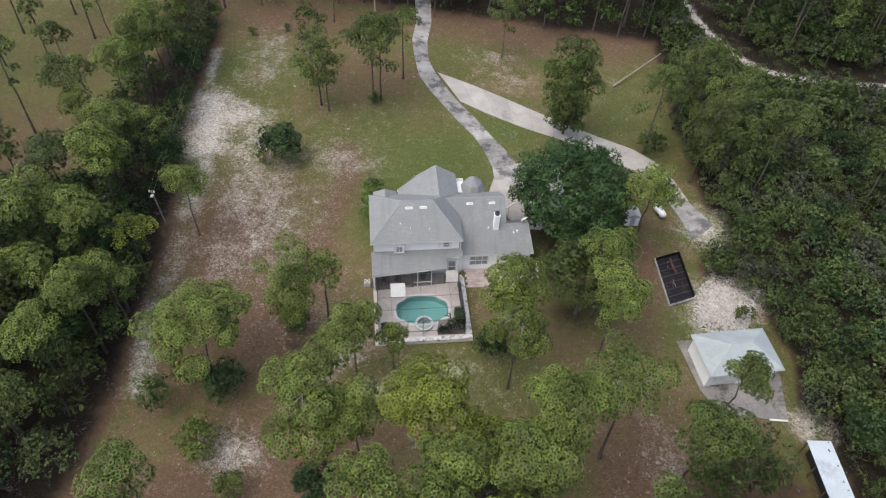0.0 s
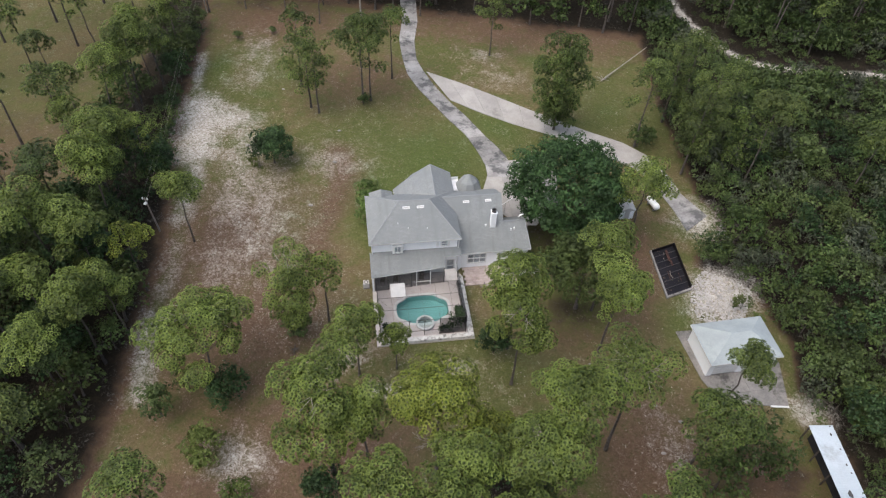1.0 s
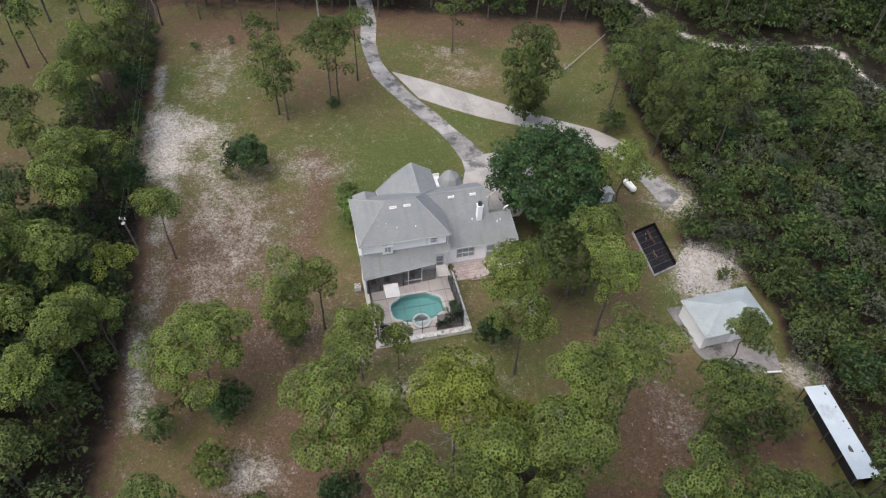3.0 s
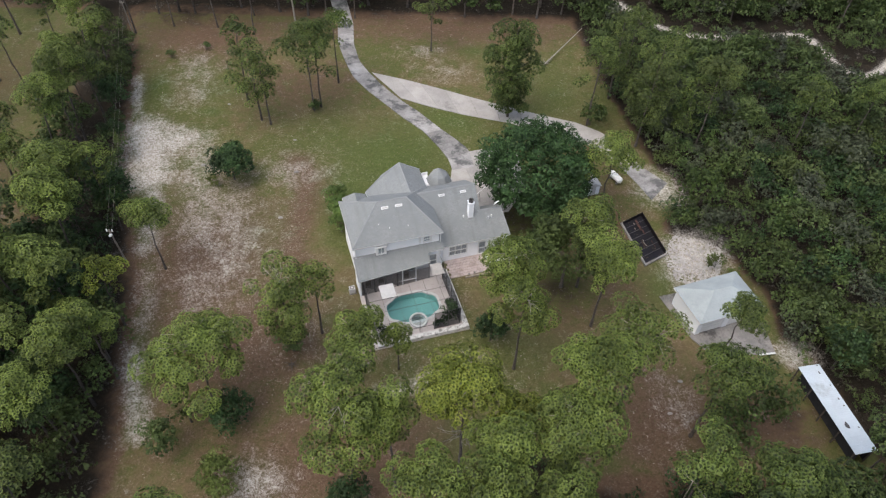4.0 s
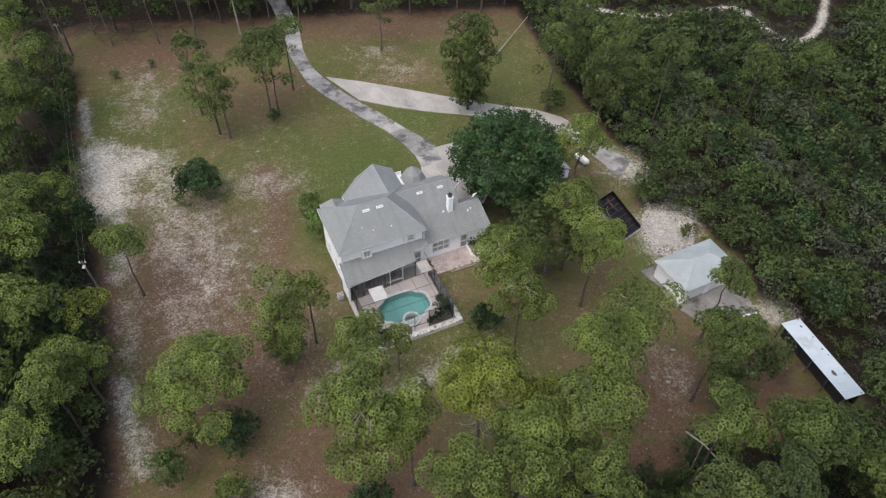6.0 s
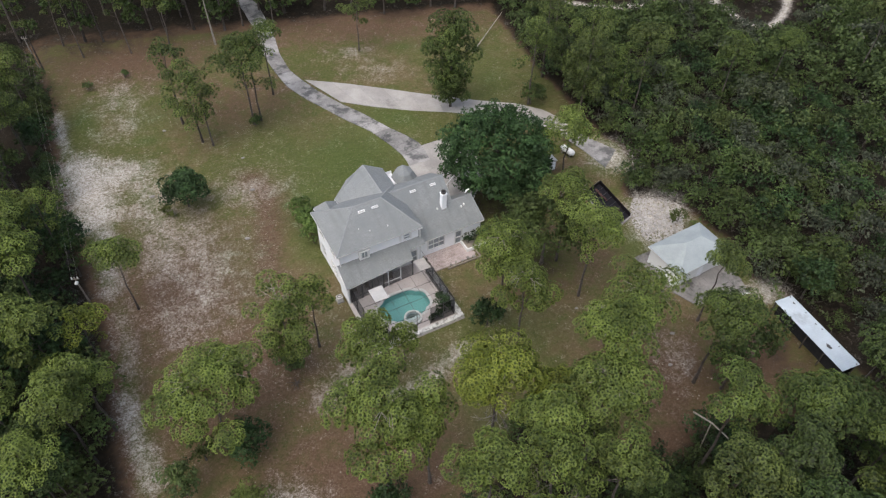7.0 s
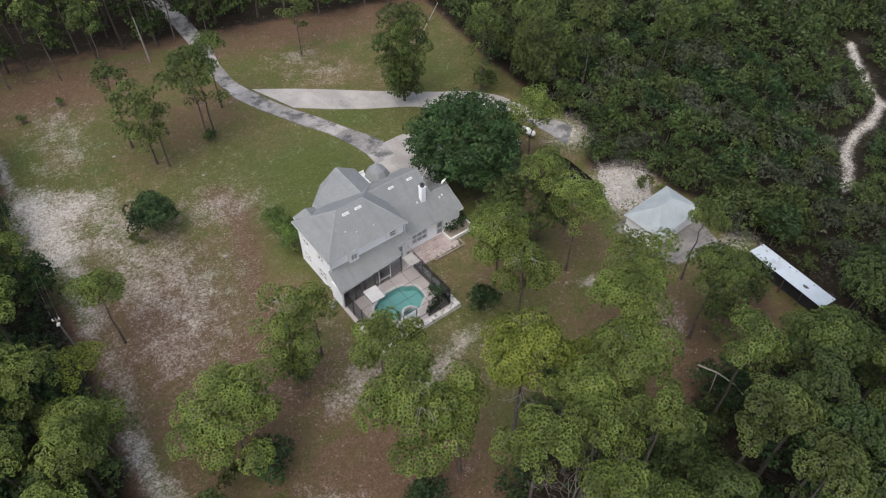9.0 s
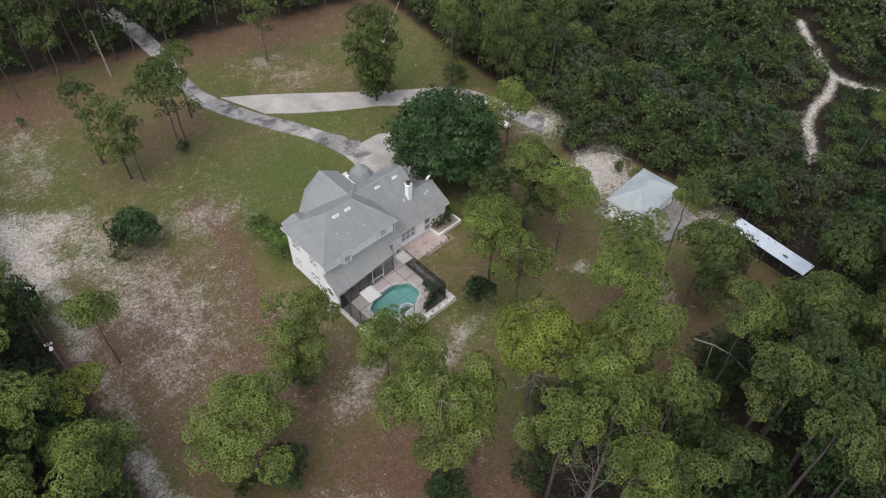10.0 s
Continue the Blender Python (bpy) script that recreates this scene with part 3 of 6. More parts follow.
cover_sand = most(
    0.95 * strip(gx, gy, [(-50.6, 80), (-49, 75), (-47.4, 70.5)], 2.5), 0.9 * blob(gx, gy, -46.8, 78, 4.4, 2.4), 0.56 * strip(gx, gy, [(-47.2, 70), (-45.4, 65), (-45.0, 61.5), (-44.2, 57.5)], 1.2),
    0.42 * strip(gx, gy, [(-43, 77), (-41, 70), (-38, 63.5)], 2.8), 0.34 * strip(gx, gy, [(-42.8, 54.5), (-41.8, 50), (-41, 44.5)], 1.2), 0.5 * blob(gx, gy, -38.4, 62, 2.6, 3.4),
    0.68 * strip(gx, gy, [(-41.1, 42.5), (-39.6, 38), (-37.6, 33.2)], 1.0), 0.62 * blob(gx, gy, -25.6, 28.6, 2.6, 2.0), 0.3 * strip(gx, gy, [(-48, 98), (-46.5, 88)], 3.4), 0.66 * strip(gx, gy, [(-56, 93), (-53.2, 84)], 0.7),
    0.95 * blob(gx, gy, 21.8, 58.0, 2.9, 4.2, -20), 0.75 * blob(gx, gy, 20.5, 70.5, 2.6, 3.0), 0.8 * blob(gx, gy, 29.5, 44.3, 1.8, 1.4), 0.36 * blob(gx, gy, -28.4, 72, 4.2, 2.6), 0.5 * blob(gx, gy, -19.5, 41, 3.4, 1.6, 40),
    0.36 * strip(gx, gy, [(-37, 66), (-33.5, 58), (-35, 52)], 4.0), 0.52 * strip(gx, gy, [(-15, 37.5), (-6, 42.8)], 0.9), 0.62 * blob(gx, gy, 9.6, 44.6, 1.1, 0.8), 0.3 * blob(gx, gy, 14.8, 37.5, 2.0, 3.5),
    0.3 * blob(gx, gy, -12, 103, 3.5, 2), 0.32 * blob(gx, gy, -9, 97.5, 4, 2.4),
    1.0 * strip(gx, gy, TRAIL_A, 0.62), 0.9 * strip(gx, gy, TRAIL_B, 0.6), 0.85 * strip(gx, gy, TRAIL_C, 0.6))
cover_lawn = most(
    blob(gx, gy, -15.5, 75.5, 7.5, 7.5), 0.9 * blob(gx, gy, -8, 84.5, 5, 2.6, -30), 0.85 * blob(gx, gy, -21, 69, 4, 6), 0.6 * blob(gx, gy, -22, 61, 2.2, 6, 17), 0.4 * blob(gx, gy, -30.5, 60, 5, 8), 0.32 * blob(gx, gy, -20, 50, 4, 6),
    0.85 * blob(gx, gy, -51.8, 90.3, 2.4, 4.6, 20), 0.8 * blob(gx, gy, -42.8, 85, 2.4, 1.3), 0.62 * blob(gx, gy, -42, 90, 5, 4), 0.62 * blob(gx, gy, 8, 92, 6, 10), 0.75 * blob(gx, gy, -4, 103.5, 2.2, 1.6), 0.6 * blob(gx, gy, -24, 80, 8, 6),
    0.68 * blob(gx, gy, 16.8, 53, 2.4, 4.5), 0.5 * blob(gx, gy, 0, 45, 6, 4), 0.5 * blob(gx, gy, -14, 38, 5, 3), 0.42 * blob(gx, gy, -84, 86, 26, 30), 0.58 * blob(gx, gy, -6, 30, 3, 9))
cover_soil = most(
    0.95 * strip(gx, gy, [(-28.5, 74), (-26.2, 70), (-26.5, 64.5), (-27, 58), (-25.5, 53)], 2.2),
    0.9 * blob(gx, gy, -30, 44, 11, 12), 0.95 * blob(gx, gy, -18, 30, 14, 8), 0.85 * blob(gx, gy, -24.5, 68, 2.2, 5.5), 1.0 * blob(gx, gy, -36, 55, 9, 12),
    0.95 * blob(gx, gy, 13, 36, 7, 8), 0.95 * blob(gx, gy, 24.5, 35.5, 4.5, 4.5), 0.9 * blob(gx, gy, 12, 60, 4, 12), 0.72 * blob(gx, gy, 3, 48, 7, 4), 0.85 * blob(gx, gy, -8, 111, 26, 6), 0.9 * blob(gx, gy, -48, 106, 14, 8), 0.66 * blob(gx, gy, -30, 92, 12, 8), 0.75 * blob(gx, gy, -74, 62, 18, 16), 0.6 * blob(gx, gy, -78, 90, 16, 14),
    np.where(in_left & (gx > edge_x(gy, LEFT_EDGE) - np.interp(gy, [44, 58, 90], [30, 13, 9])), 0.85, 0), np.where(in_right, 0.85, 0), np.where(gy > 113, 0.9, 0), np.where((gy < 30) & (gx > -2), 0.9, 0), np.where(gy < 26, 0.8, 0))
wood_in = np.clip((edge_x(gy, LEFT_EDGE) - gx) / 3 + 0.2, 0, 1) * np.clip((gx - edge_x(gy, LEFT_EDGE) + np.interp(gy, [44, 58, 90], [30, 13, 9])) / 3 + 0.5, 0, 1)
# leaf mould; its front wood, oak and shed patches paint in shade
cover_mould_shade = most(0.85 * wood_in, 0.95 * np.clip((gx - edge_x(gy, RIGHT_EDGE)) / 2.5 + 0.4, 0, 1), 0.85 * np.clip((gy - 115) / 4 + 0.5, 0, 1), 0.8 * blob(gx, gy, -56, 122, 20, 11), 1.0 * np.clip((27.5 - gy) / 4 + 0.3, 0, 1) * np.clip((gx - 1) / 4 + 0.3, 0, 1), 0.7 * blob(gx, gy, 3, 66, 6.5, 6.5), 0.6 * blob(gx, gy, 4.5, 53, 4, 4), 0.55 * blob(gx, gy, 19.5, 34.5, 4, 3), 0.5 * blob(gx, gy, 26.5, 36.5, 3, 4.5), 0.6 * strip(gx, gy, [(31.2, 41), (32.6, 33)], 1.2), 0.85 * np.clip((gx + 11.0 - 0.62 * (gy - 24.4)) / 3, 0, 1) * np.clip((34.0 - 0.53 * (gx + 1.3) - gy) / 3, 0, 1), 0.3 * blob(gx, gy, -80, 66, 20, 24), 0.9 * np.clip((gx - 11 - 1.3 * (gy - 27)) / 3 + 0.4, 0, 1) * np.clip((30 - gy) / 2, 0, 1))
litter = most(0.3 + 0 * gx, 0.85 * strip(gx, gy, [(-30, 74), (-28, 66), (-28, 56), (-24.5, 50)], 3.0), 0.72 * blob(gx, gy, -36, 58, 9, 14), 0.7 * blob(gx, gy, -3, 44.5, 5, 2.5), 0.8 * blob(gx, gy, -28, 72, 9, 6), 0.8 * blob(gx, gy, -27, 47, 14, 9), 0.85 * blob(gx, gy, -8, 41, 9, 4), 0.55 * blob(gx, gy, 15, 38, 5, 7), 0.7 * blob(gx, gy, -40, 66, 7, 14), 0.8 * blob(gx, gy, 22, 57, 4, 6))
litter = most(litter, 0.8 * strip(gx, gy, [(-5.4, 47), (-7, 54)], 0.8), 0.8 * blob(gx, gy, -22.5, 46, 5, 9), 0.6 * blob(gx, gy, -28, 80, 12, 8))
litter = litter - 0.5 * np.clip(cover_lawn - 0.35, 0, 1) - 0.8 * np.clip(cover_mould_shade - 0.2, 0, 1)
for name, field in (("sand", cover_sand), ("lawn", cover_lawn), ("soil", cover_soil), ("mould_shade", cover_mould_shade), ("litter", litter)):
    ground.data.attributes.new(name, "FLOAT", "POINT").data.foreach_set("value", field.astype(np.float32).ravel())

# ---- the drives ----
drive_left = spread([(-34, 131), (-29.6, 120), (-27.2, 111), (-26.4, 104.6), (-24.8, 99.5), (-23.0, 94.9), (-20.6, 91.4), (-17.9, 88.3), (-14.9, 84.8), (-11.7, 81.6), (-9.6, 78.3), (-8.1, 75.5), (-7.4, 72.6)], 0.5)
drive_right = spread([(-31, 132), (-26.9, 121), (-24.5, 111), (-23.8, 104.5), (-22.4, 99.3), (-20.9, 96.6), (-18.3, 92.6), (-15.5, 89.2), (-12.4, 86.0), (-9.1, 82.0), (-6.8, 79.6), (-5.2, 77.5), (-4.6, 74.0)], 0.5)


def slab_run(parent, left, right, count, z0, z1, material, gap=0.02):
    """Cast slabs one behind another between two edges."""
    k = count * 3
    l, r = (np.stack([np.interp(np.linspace(0, 1, k + 1), np.linspace(0, 1, len(e)), e[:, i]) for i in (0, 1)], 1) for e in (left, right))
    for i in range(count):
        a, b = l[3 * i : 3 * i + 4].copy(), r[3 * i : 3 * i + 4].copy()
        for e in (a, b):
            d = (e[-1] - e[0]) / np.linalg.norm(e[-1] - e[0])
            e[0] += d * gap
            e[-1] -= d * gap
        part("slab", prism(bmesh.new(), [tuple(p) for p in a] + [tuple(p) for p in b[::-1]], z0, z1 + random.uniform(-0.008, 0.008)), material, parent)


driveway = tagged(thing("driveway", pose(0, 0, 0), "stained grey concrete driveway of cast slabs curving to the house", "driveway", kind="structure"))
slab_run(driveway, drive_left, drive_right, 21, -0.12, 0.05, M_CONCRETE)
side_drive = tagged(thing("side_drive", pose(0, 0, 0), "pale concrete side drive of cast slabs running past the oak", "driveway", kind="structure"))
side_a = spread([(-20.2, 96.2), (-14.2, 94.2), (-9.0, 92.1), (-3.9, 89.9), (1.2, 87.9), (5.5, 86.2), (10.6, 84.6), (14.3, 82.2), (16.6, 78.8), (18.2, 75.5)], 0.5)
side_b = spread([(-15.3, 89.5), (-10.7, 87.5), (-5.7, 85.7), (0.9, 84.0), (4.5, 82.2), (8.5, 80.8), (11.6, 79.6), (13.3, 78.2), (14.6, 76.8), (15.3, 75.4)], 0.5)
slab_run(side_drive, side_a, side_b, 11, -0.12, 0.042, M_CONCRETE_PALE)
park_strip = tagged(thing("parking_strip", pose(0, 0, 0), "weathered concrete strip with sand drifting over it", "driveway", kind="structure"))
slab_run(park_strip, spread([(18.2, 75.3), (19.6, 73.6), (21.4, 71.6)], 0.5), spread([(15.3, 75.2), (17.3, 71.4), (18.6, 68.2)], 0.5), 2, -0.12, 0.035, M_CONCRETE)
apron = tagged(thing("apron", pose(0, 0, 0), "pale concrete parking apron beside the house", "driveway", kind="structure"))
slabs(apron, [(-7.9, 69.8), (-4.6, 66.4), (-2.6, 65.0), (-0.4, 65.3), (2.2, 70), (1.4, 77.2), (-2.4, 78.0), (-5.1, 77.4), (-7.6, 74)], 3.2, 17.2, -0.12, 0.046, M_CONCRETE_PALE)
garage_pad = tagged(thing("garage_pad", pose(0, 0, 0), "dark-stained concrete pad round the garage", "pad", kind="structure"))
slabs(garage_pad, [(16.2, 51.8), (18.6, 45.9), (20.4, 43.6), (27.3, 44.2), (27.1, 50), (24, 54)], 2.4, 19.5, -0.12, 0.05, M_PAD)

# ---- the house ----
HOUSE = Matrix.Translation((-18.62, 52.82, 0)) @ pose(0, 0, 0, 0, 0, 17.2)
house = thing("house", HOUSE, "white stucco two-storey house with grey shingle hip roofs", "house")


def roof_solid(name, tops, eave, drop=0.2, label=""):
    """A roof of sloping faces over an eave outline, with white fascia boards and soffit below."""
    bm = bmesh.new()
    cache = {}

    def vert(p):
        key = tuple(round(q, 4) for q in p)
        cache[key] = cache.get(key) or bm.verts.new(p)
        return cache[key]

    for f in tops:
        bm.faces.new([vert(p) for p in f]).material_index = 0
    low = [bm.verts.new((x, y, z - drop)) for x, y, z in eave]
    for i in range(len(eave)):
        j = (i + 1) % len(eave)
        bm.faces.new((low[i], low[j], vert(eave[j]), vert(eave[i]))).material_index = 1
    if {p for f in tops for p in f} == set(eave):
        for f in tops:
            bm.faces.new([low[eave.index(p)] for p in f][::-1]).material_index = 1
    else:
        bm.faces.new(low[::-1]).material_index = 1
    bmesh.ops.recalc_face_normals(bm, faces=bm.faces)
    return part(name, bm, [M_SHINGLE, M_TRIM], house, label)


def hip_x(x0, x1, y0, y1, ze, zr, ra, rb, ry):
    a, b, c, d = (x0, y0, ze), (x1, y0, ze), (x1, y1, ze), (x0, y1, ze)
    p, q = (ra, ry, zr), (rb, ry, zr)
    return [(a, b, q, p), (b, c, q), (c, d, p, q), (d, a, p)], [a, b, c, d]


def hip_y(x0, x1, y0, y1, ze, zr, ra, rb):
    m = (x0 + x1) / 2
    a, b, c, d = (x0, y0, ze), (x1, y0, ze), (x1, y1, ze), (x0, y1, ze)
    p, q = (m, ra, zr), (m, rb, zr)
    return [(b, c, q, p), (c, d, q), (d, a, p, q), (a, b, p)], [a, b, c, d]


roof_solid("roof", *hip_x(-0.2, 10.15, -0.4, 7.5, 6.0, 8.65, 3.5, 6.9, 3.55), label="grey shingle hip roof of the two-storey block")
w0, w1, w2, w3, w4 = (3.25, 8.9, 5.5), (5.6, 11.2, 5.5), (10.45, 10.95, 5.8), (10.45, 5.0, 5.8), (3.6, 5.0, 5.7)
wp, wq = (7.9, 4.6, 7.35), (7.95, 11.0, 7.3)
roof_solid("roof", [(w0, wq, w1), (w1, wq, w2), (w2, wq, wp, w3), (w3, wp, w4), (w4, wp, w0), (w0, wp, wq)], [w4, w3, w2, w1, w0], label="grey shingle gable roof of the front wing")
roof_solid("roof", *hip_y(0.35, 3.1, 5.2, 8.1, 5.95, 6.95, 5.6, 7.5), label="small grey shingle roof over the corner bay")
# east block: a long rear slope down to a low eave
EA, EB = 8.4, 15.6
a0, b0, c0, d0 = (EA, 0.05, 2.95), (EB, 0.05, 2.95), (EB, 8.5, 5.0), (EA, 8.5, 5.0)
p0, q0 = (EA, 5.2, 7.25), (EB, 5.2, 7.25)
roof_solid("roof", [(a0, b0, q0, p0), (c0, d0, p0, q0), (b0, c0, q0), (d0, a0, p0)], [a0, b0, c0, d0], label="grey shingle gable roof over the lower block")
roof_solid("roof", *hip_x(15.3, 18.6, 0.06, 5.5, 2.946, 5.15, 15.4, 18.15, 2.75), label="low grey shingle roof of the end room")
# lanai roof, leaning on the rear wall
t0, t1, t2, t3 = (-0.15, 0.06, 4.25), (-0.15, -2.35, 2.72), (8.3, -1.65, 2.85), (8.3, 0.06, 4.25)
roof_solid("roof", [(t0, t1, t2), (t0, t2, t3)], [t0, t1, t2, t3], 0.14, label="grey shingle lean-to roof over the lanai")
t0, t1, t2, t3 = (8.3, 0.06, 4.246), (8.3, -0.75, 3.58), (10.2, -0.75, 3.58), (10.2, 0.06, 4.246)
roof_solid("roof", [(t0, t1, t2, t3)], [t0, t1, t2, t3], 0.14, label="grey shingle lean-to roof over the rear door")
# eight-sided front turret roof
bm = bmesh.new()
eight = lambda r, z: [bm.verts.new((12.5 + r * math.cos(radians(22.5 + 45 * i)), 9.3 + r * math.sin(radians(22.5 + 45 * i)), z)) for i in range(8)]
skirt, brow, tip = eight(1.6, 5.0), eight(1.05, 5.95), bm.verts.new((12.45, 9.45, 6.75))
for i in range(8):
    j = (i + 1) % 8
    bm.faces.new((skirt[i], skirt[j], brow[j], brow[i]))
    bm.faces.new((brow[i], brow[j], tip))
bm.faces.new(skirt[::-1])
part("turret_roof", bm, M_SHINGLE, house, "eight-sided grey shingle turret roof")
bm = bmesh.new()
prism(bm, [(12.5 + 1.35 * math.cos(radians(22.5 + 45 * i)), 9.3 + 1.35 * math.sin(radians(22.5 + 45 * i))) for i in range(8)], 0.0, 4.99)
part("turret_wall", bm, M_STUCCO, house, "white stucco turret wall")
bm = boxes((10.42, 11.4, 8.6, 10.6, 4.9, 5.05), (10.42, 11.4, 10.53, 10.6, 5.05, 5.45))
part("balcony", bm, M_TRIM, house, "small white balcony between the wing and the turret")

# ridge and hip caps
def cap(a, b):
    part("ridge_cap", rod(bmesh.new(), (a[0], a[1], a[2] - 0.02), (b[0], b[1], b[2] - 0.02), 0.07, sides=6), M_CAP, house)


for a, b in (((-0.2, -0.4, 6), (3.5, 3.55, 8.65)), ((3.5, 3.55, 8.65), (6.9, 3.55, 8.65)), ((6.9, 3.55, 8.65), (10.15, -0.4, 6)), ((-0.2, 7.5, 6), (3.5, 3.55, 8.65)), (wp, wq), (wq, w1), (wq, w2), ((EA, 5.2, 7.25), (EB, 5.2, 7.25)),
             ((15.6, 2.75, 5.15), (18.15, 2.75, 5.15)), ((18.15, 2.75, 5.15), (18.6, 0.06, 2.95)), ((18.15, 2.75, 5.15), (18.6, 5.5, 2.95))):
    cap(a, b)

# walls with their window openings
def wall(name, a, b, z0, z1, holes, thick=0.2, label=""):
    """A wall from a to b (seen from outside, left to right), with openings (along, along, low, high) cut right through it."""
    a, b = Vector((*a, 0)), Vector((*b, 0))
    ln = (b - a).length
    d = (b - a) / ln
    inward = Vector((-d.y, d.x, 0))
    us = sorted({0, ln, *(h[0] for h in holes), *(h[1] for h in holes)})
    zs = sorted({z0, z1, *(h[2] for h in holes), *(h[3] for h in holes)})
    bm = bmesh.new()
    for u0, u1 in zip(us, us[1:]):
        for w0, w1 in zip(zs, zs[1:]):
            if any(h[0] <= u0 + 1e-5 and u1 <= h[1] + 1e-5 and h[2] <= w0 + 1e-5 and w1 <= h[3] + 1e-5 for h in holes):
                continue
            pts = [a + d * u0, a + d * u1, a + d * u1 + inward * thick, a + d * u0 + inward * thick]
            prism(bm, [(p.x, p.y) for p in pts], w0, w1)
    bmesh.ops.remove_doubles(bm, verts=bm.verts, dist=0.001)
    w = part(name, bm, M_STUCCO, house, label)
    for h in holes:
        window(a + d * h[0], d, inward, h[1] - h[0], h[2], h[3], h[4] if len(h) > 4 else 2)
    return w


def window(at, d, inward, wide, z0, z1, lights=2):
    m = Matrix.Translation((at.x, at.y, 0)) @ Matrix(((d.x, inward.x, 0, 0), (d.y, inward.y, 0, 0), (0, 0, 1, 0), (0, 0, 0, 1)))
    f = 0.07
    mid = (z0 + z1) / 2
    bars = [(-0.06, f)] + [(wide * i / lights - 0.04, wide * i / lights + 0.04) for i in range(1, lights)] + [(wide - f, wide + 0.06)]
    rails = [(z0 - f, z0 + 0.01), (mid - 0.025, mid + 0.025), (z1 - 0.01, z1 + f)]
    us, zs = sorted({q for b in bars for q in b}), sorted({q for r in rails for q in r})
    bm = bmesh.new()
    for i, (a, b) in enumerate(zip(us, us[1:])):
        for k, (c, e) in enumerate(zip(zs, zs[1:])):
            if i % 2 == 0 or k % 2 == 0:
                box(bm, a, b, -0.035, 0.09, c, e)
    bmesh.ops.remove_doubles(bm, verts=bm.verts, dist=0.0005)
    bm.transform(m)
    w = part("window", bm, M_TRIM, house, "white-framed window with dark panes")
    for i in range(lights):
        g = boxes((wide * i / lights + 0.04, wide * (i + 1) / lights - 0.04, 0.04, 0.05, z0 + 0.02, z1 - 0.02))
        g.transform(m)
        part("pane", g, M_GLASS, w).visible_shadow = False
    c = boxes((0.0, wide, 0.1, 0.12, z0, z1))
    c.transform(m)
    part("blind", c, M_BLIND, w)


wall("wall_rear", (0.2, 0.06), (9.8, 0.06), 0, 5.85, [(0.9, 3.4, 0.1, 2.15, 2), (4.2, 6.8, 0.1, 2.15, 2), (8.5, 9.4, 0.1, 2.1, 1), (2.55, 3.45, 4.55, 5.3, 1), (7.75, 8.55, 4.55, 5.3, 1)])
wall("wall_west", (0.2, 7.1), (0.2, 0.26), 0, 5.85, [(0.9, 2.3, 3.7, 5.1, 2), (4.2, 5.4, 3.7, 5.1, 2), (1.0, 2.2, 0.9, 2.2, 2), (4.0, 5.6, 0.9, 2.2, 2)])
wall("wall_front", (5.1, 7.1), (0.2, 7.1), 0, 5.85, [(0.5, 1.6, 3.7, 5.0, 2)])
wall("wall_east", (9.8, 0.26), (9.8, 7.1), 0, 5.85, [])
wall("wall_wing_west", (5.75, 10.75), (3.75, 8.75), 0, 5.45, [(0.7, 2.1, 3.4, 4.9, 2), (0.7, 2.1, 0.7, 2.3, 2)])
wall("wall_wing_bay", (3.75, 8.74), (3.75, 7.32), 0, 5.45, [])
wall("wall_wing_front", (10.1, 10.75), (5.76, 10.75), 0, 5.5, [(0.7, 1.8, 3.6, 5.1, 2), (2.5, 3.6, 3.6, 5.1, 2)])
wall("wall_wing_east", (10.1, 7.3), (10.1, 10.74), 0, 5.7, [])
wall("wall_bay_west", (0.7, 7.75), (0.7, 7.3), 0, 5.8, [])
wall("wall_bay_front", (2.8, 7.75), (0.7, 7.75), 0, 5.8, [(0.5, 1.6, 3.6, 5.0, 2)])
wall("wall_bay_east", (2.8, 7.3), (2.8, 7.75), 0, 5.8, [])
wall("wall_low_rear", (10.3, 0.5), (18.4, 0.5), 0, 3.05, [(0.95, 3.15, 0.75, 2.25, 3), (4.6, 5.5, 0.1, 2.1, 1)])
wall("wall_low_front", (18.4, 5.1), (15.6, 5.1), 0, 2.9, [])
wall("wall_low_west", (10.3, 0.52), (9.8, 0.07), 0, 2.9, [])
wall("wall_block_front", (15.5, 8.2), (10.15, 8.2), 0, 4.9, [(0.3, 2.6, 0.05, 2.2, 1)])
wall("wall_end", (18.4, 0.7), (18.4, 5.1), 0, 2.75, [(1.2, 2.4, 0.9, 2.1, 2)])
wall("wall_block_east", (15.5, 5.3), (15.5, 8.2), 0, 2.9, [])
bm = bmesh.new()
prism(bm, [(0.6, 2.9), (8.15, 2.9), (8.15, 4.85), (5.2, 6.95)], 0, 0.2)
bm.transform(Matrix.Translation((15.3, 0, 0)) @ Matrix(((0, 0, 1, 0), (1, 0, 0, 0), (0, 1, 0, 0), (0, 0, 0, 1))))
bmesh.ops.recalc_face_normals(bm, faces=bm.faces)
part("gable", bm, M_STUCCO, house, "white stucco gable end")
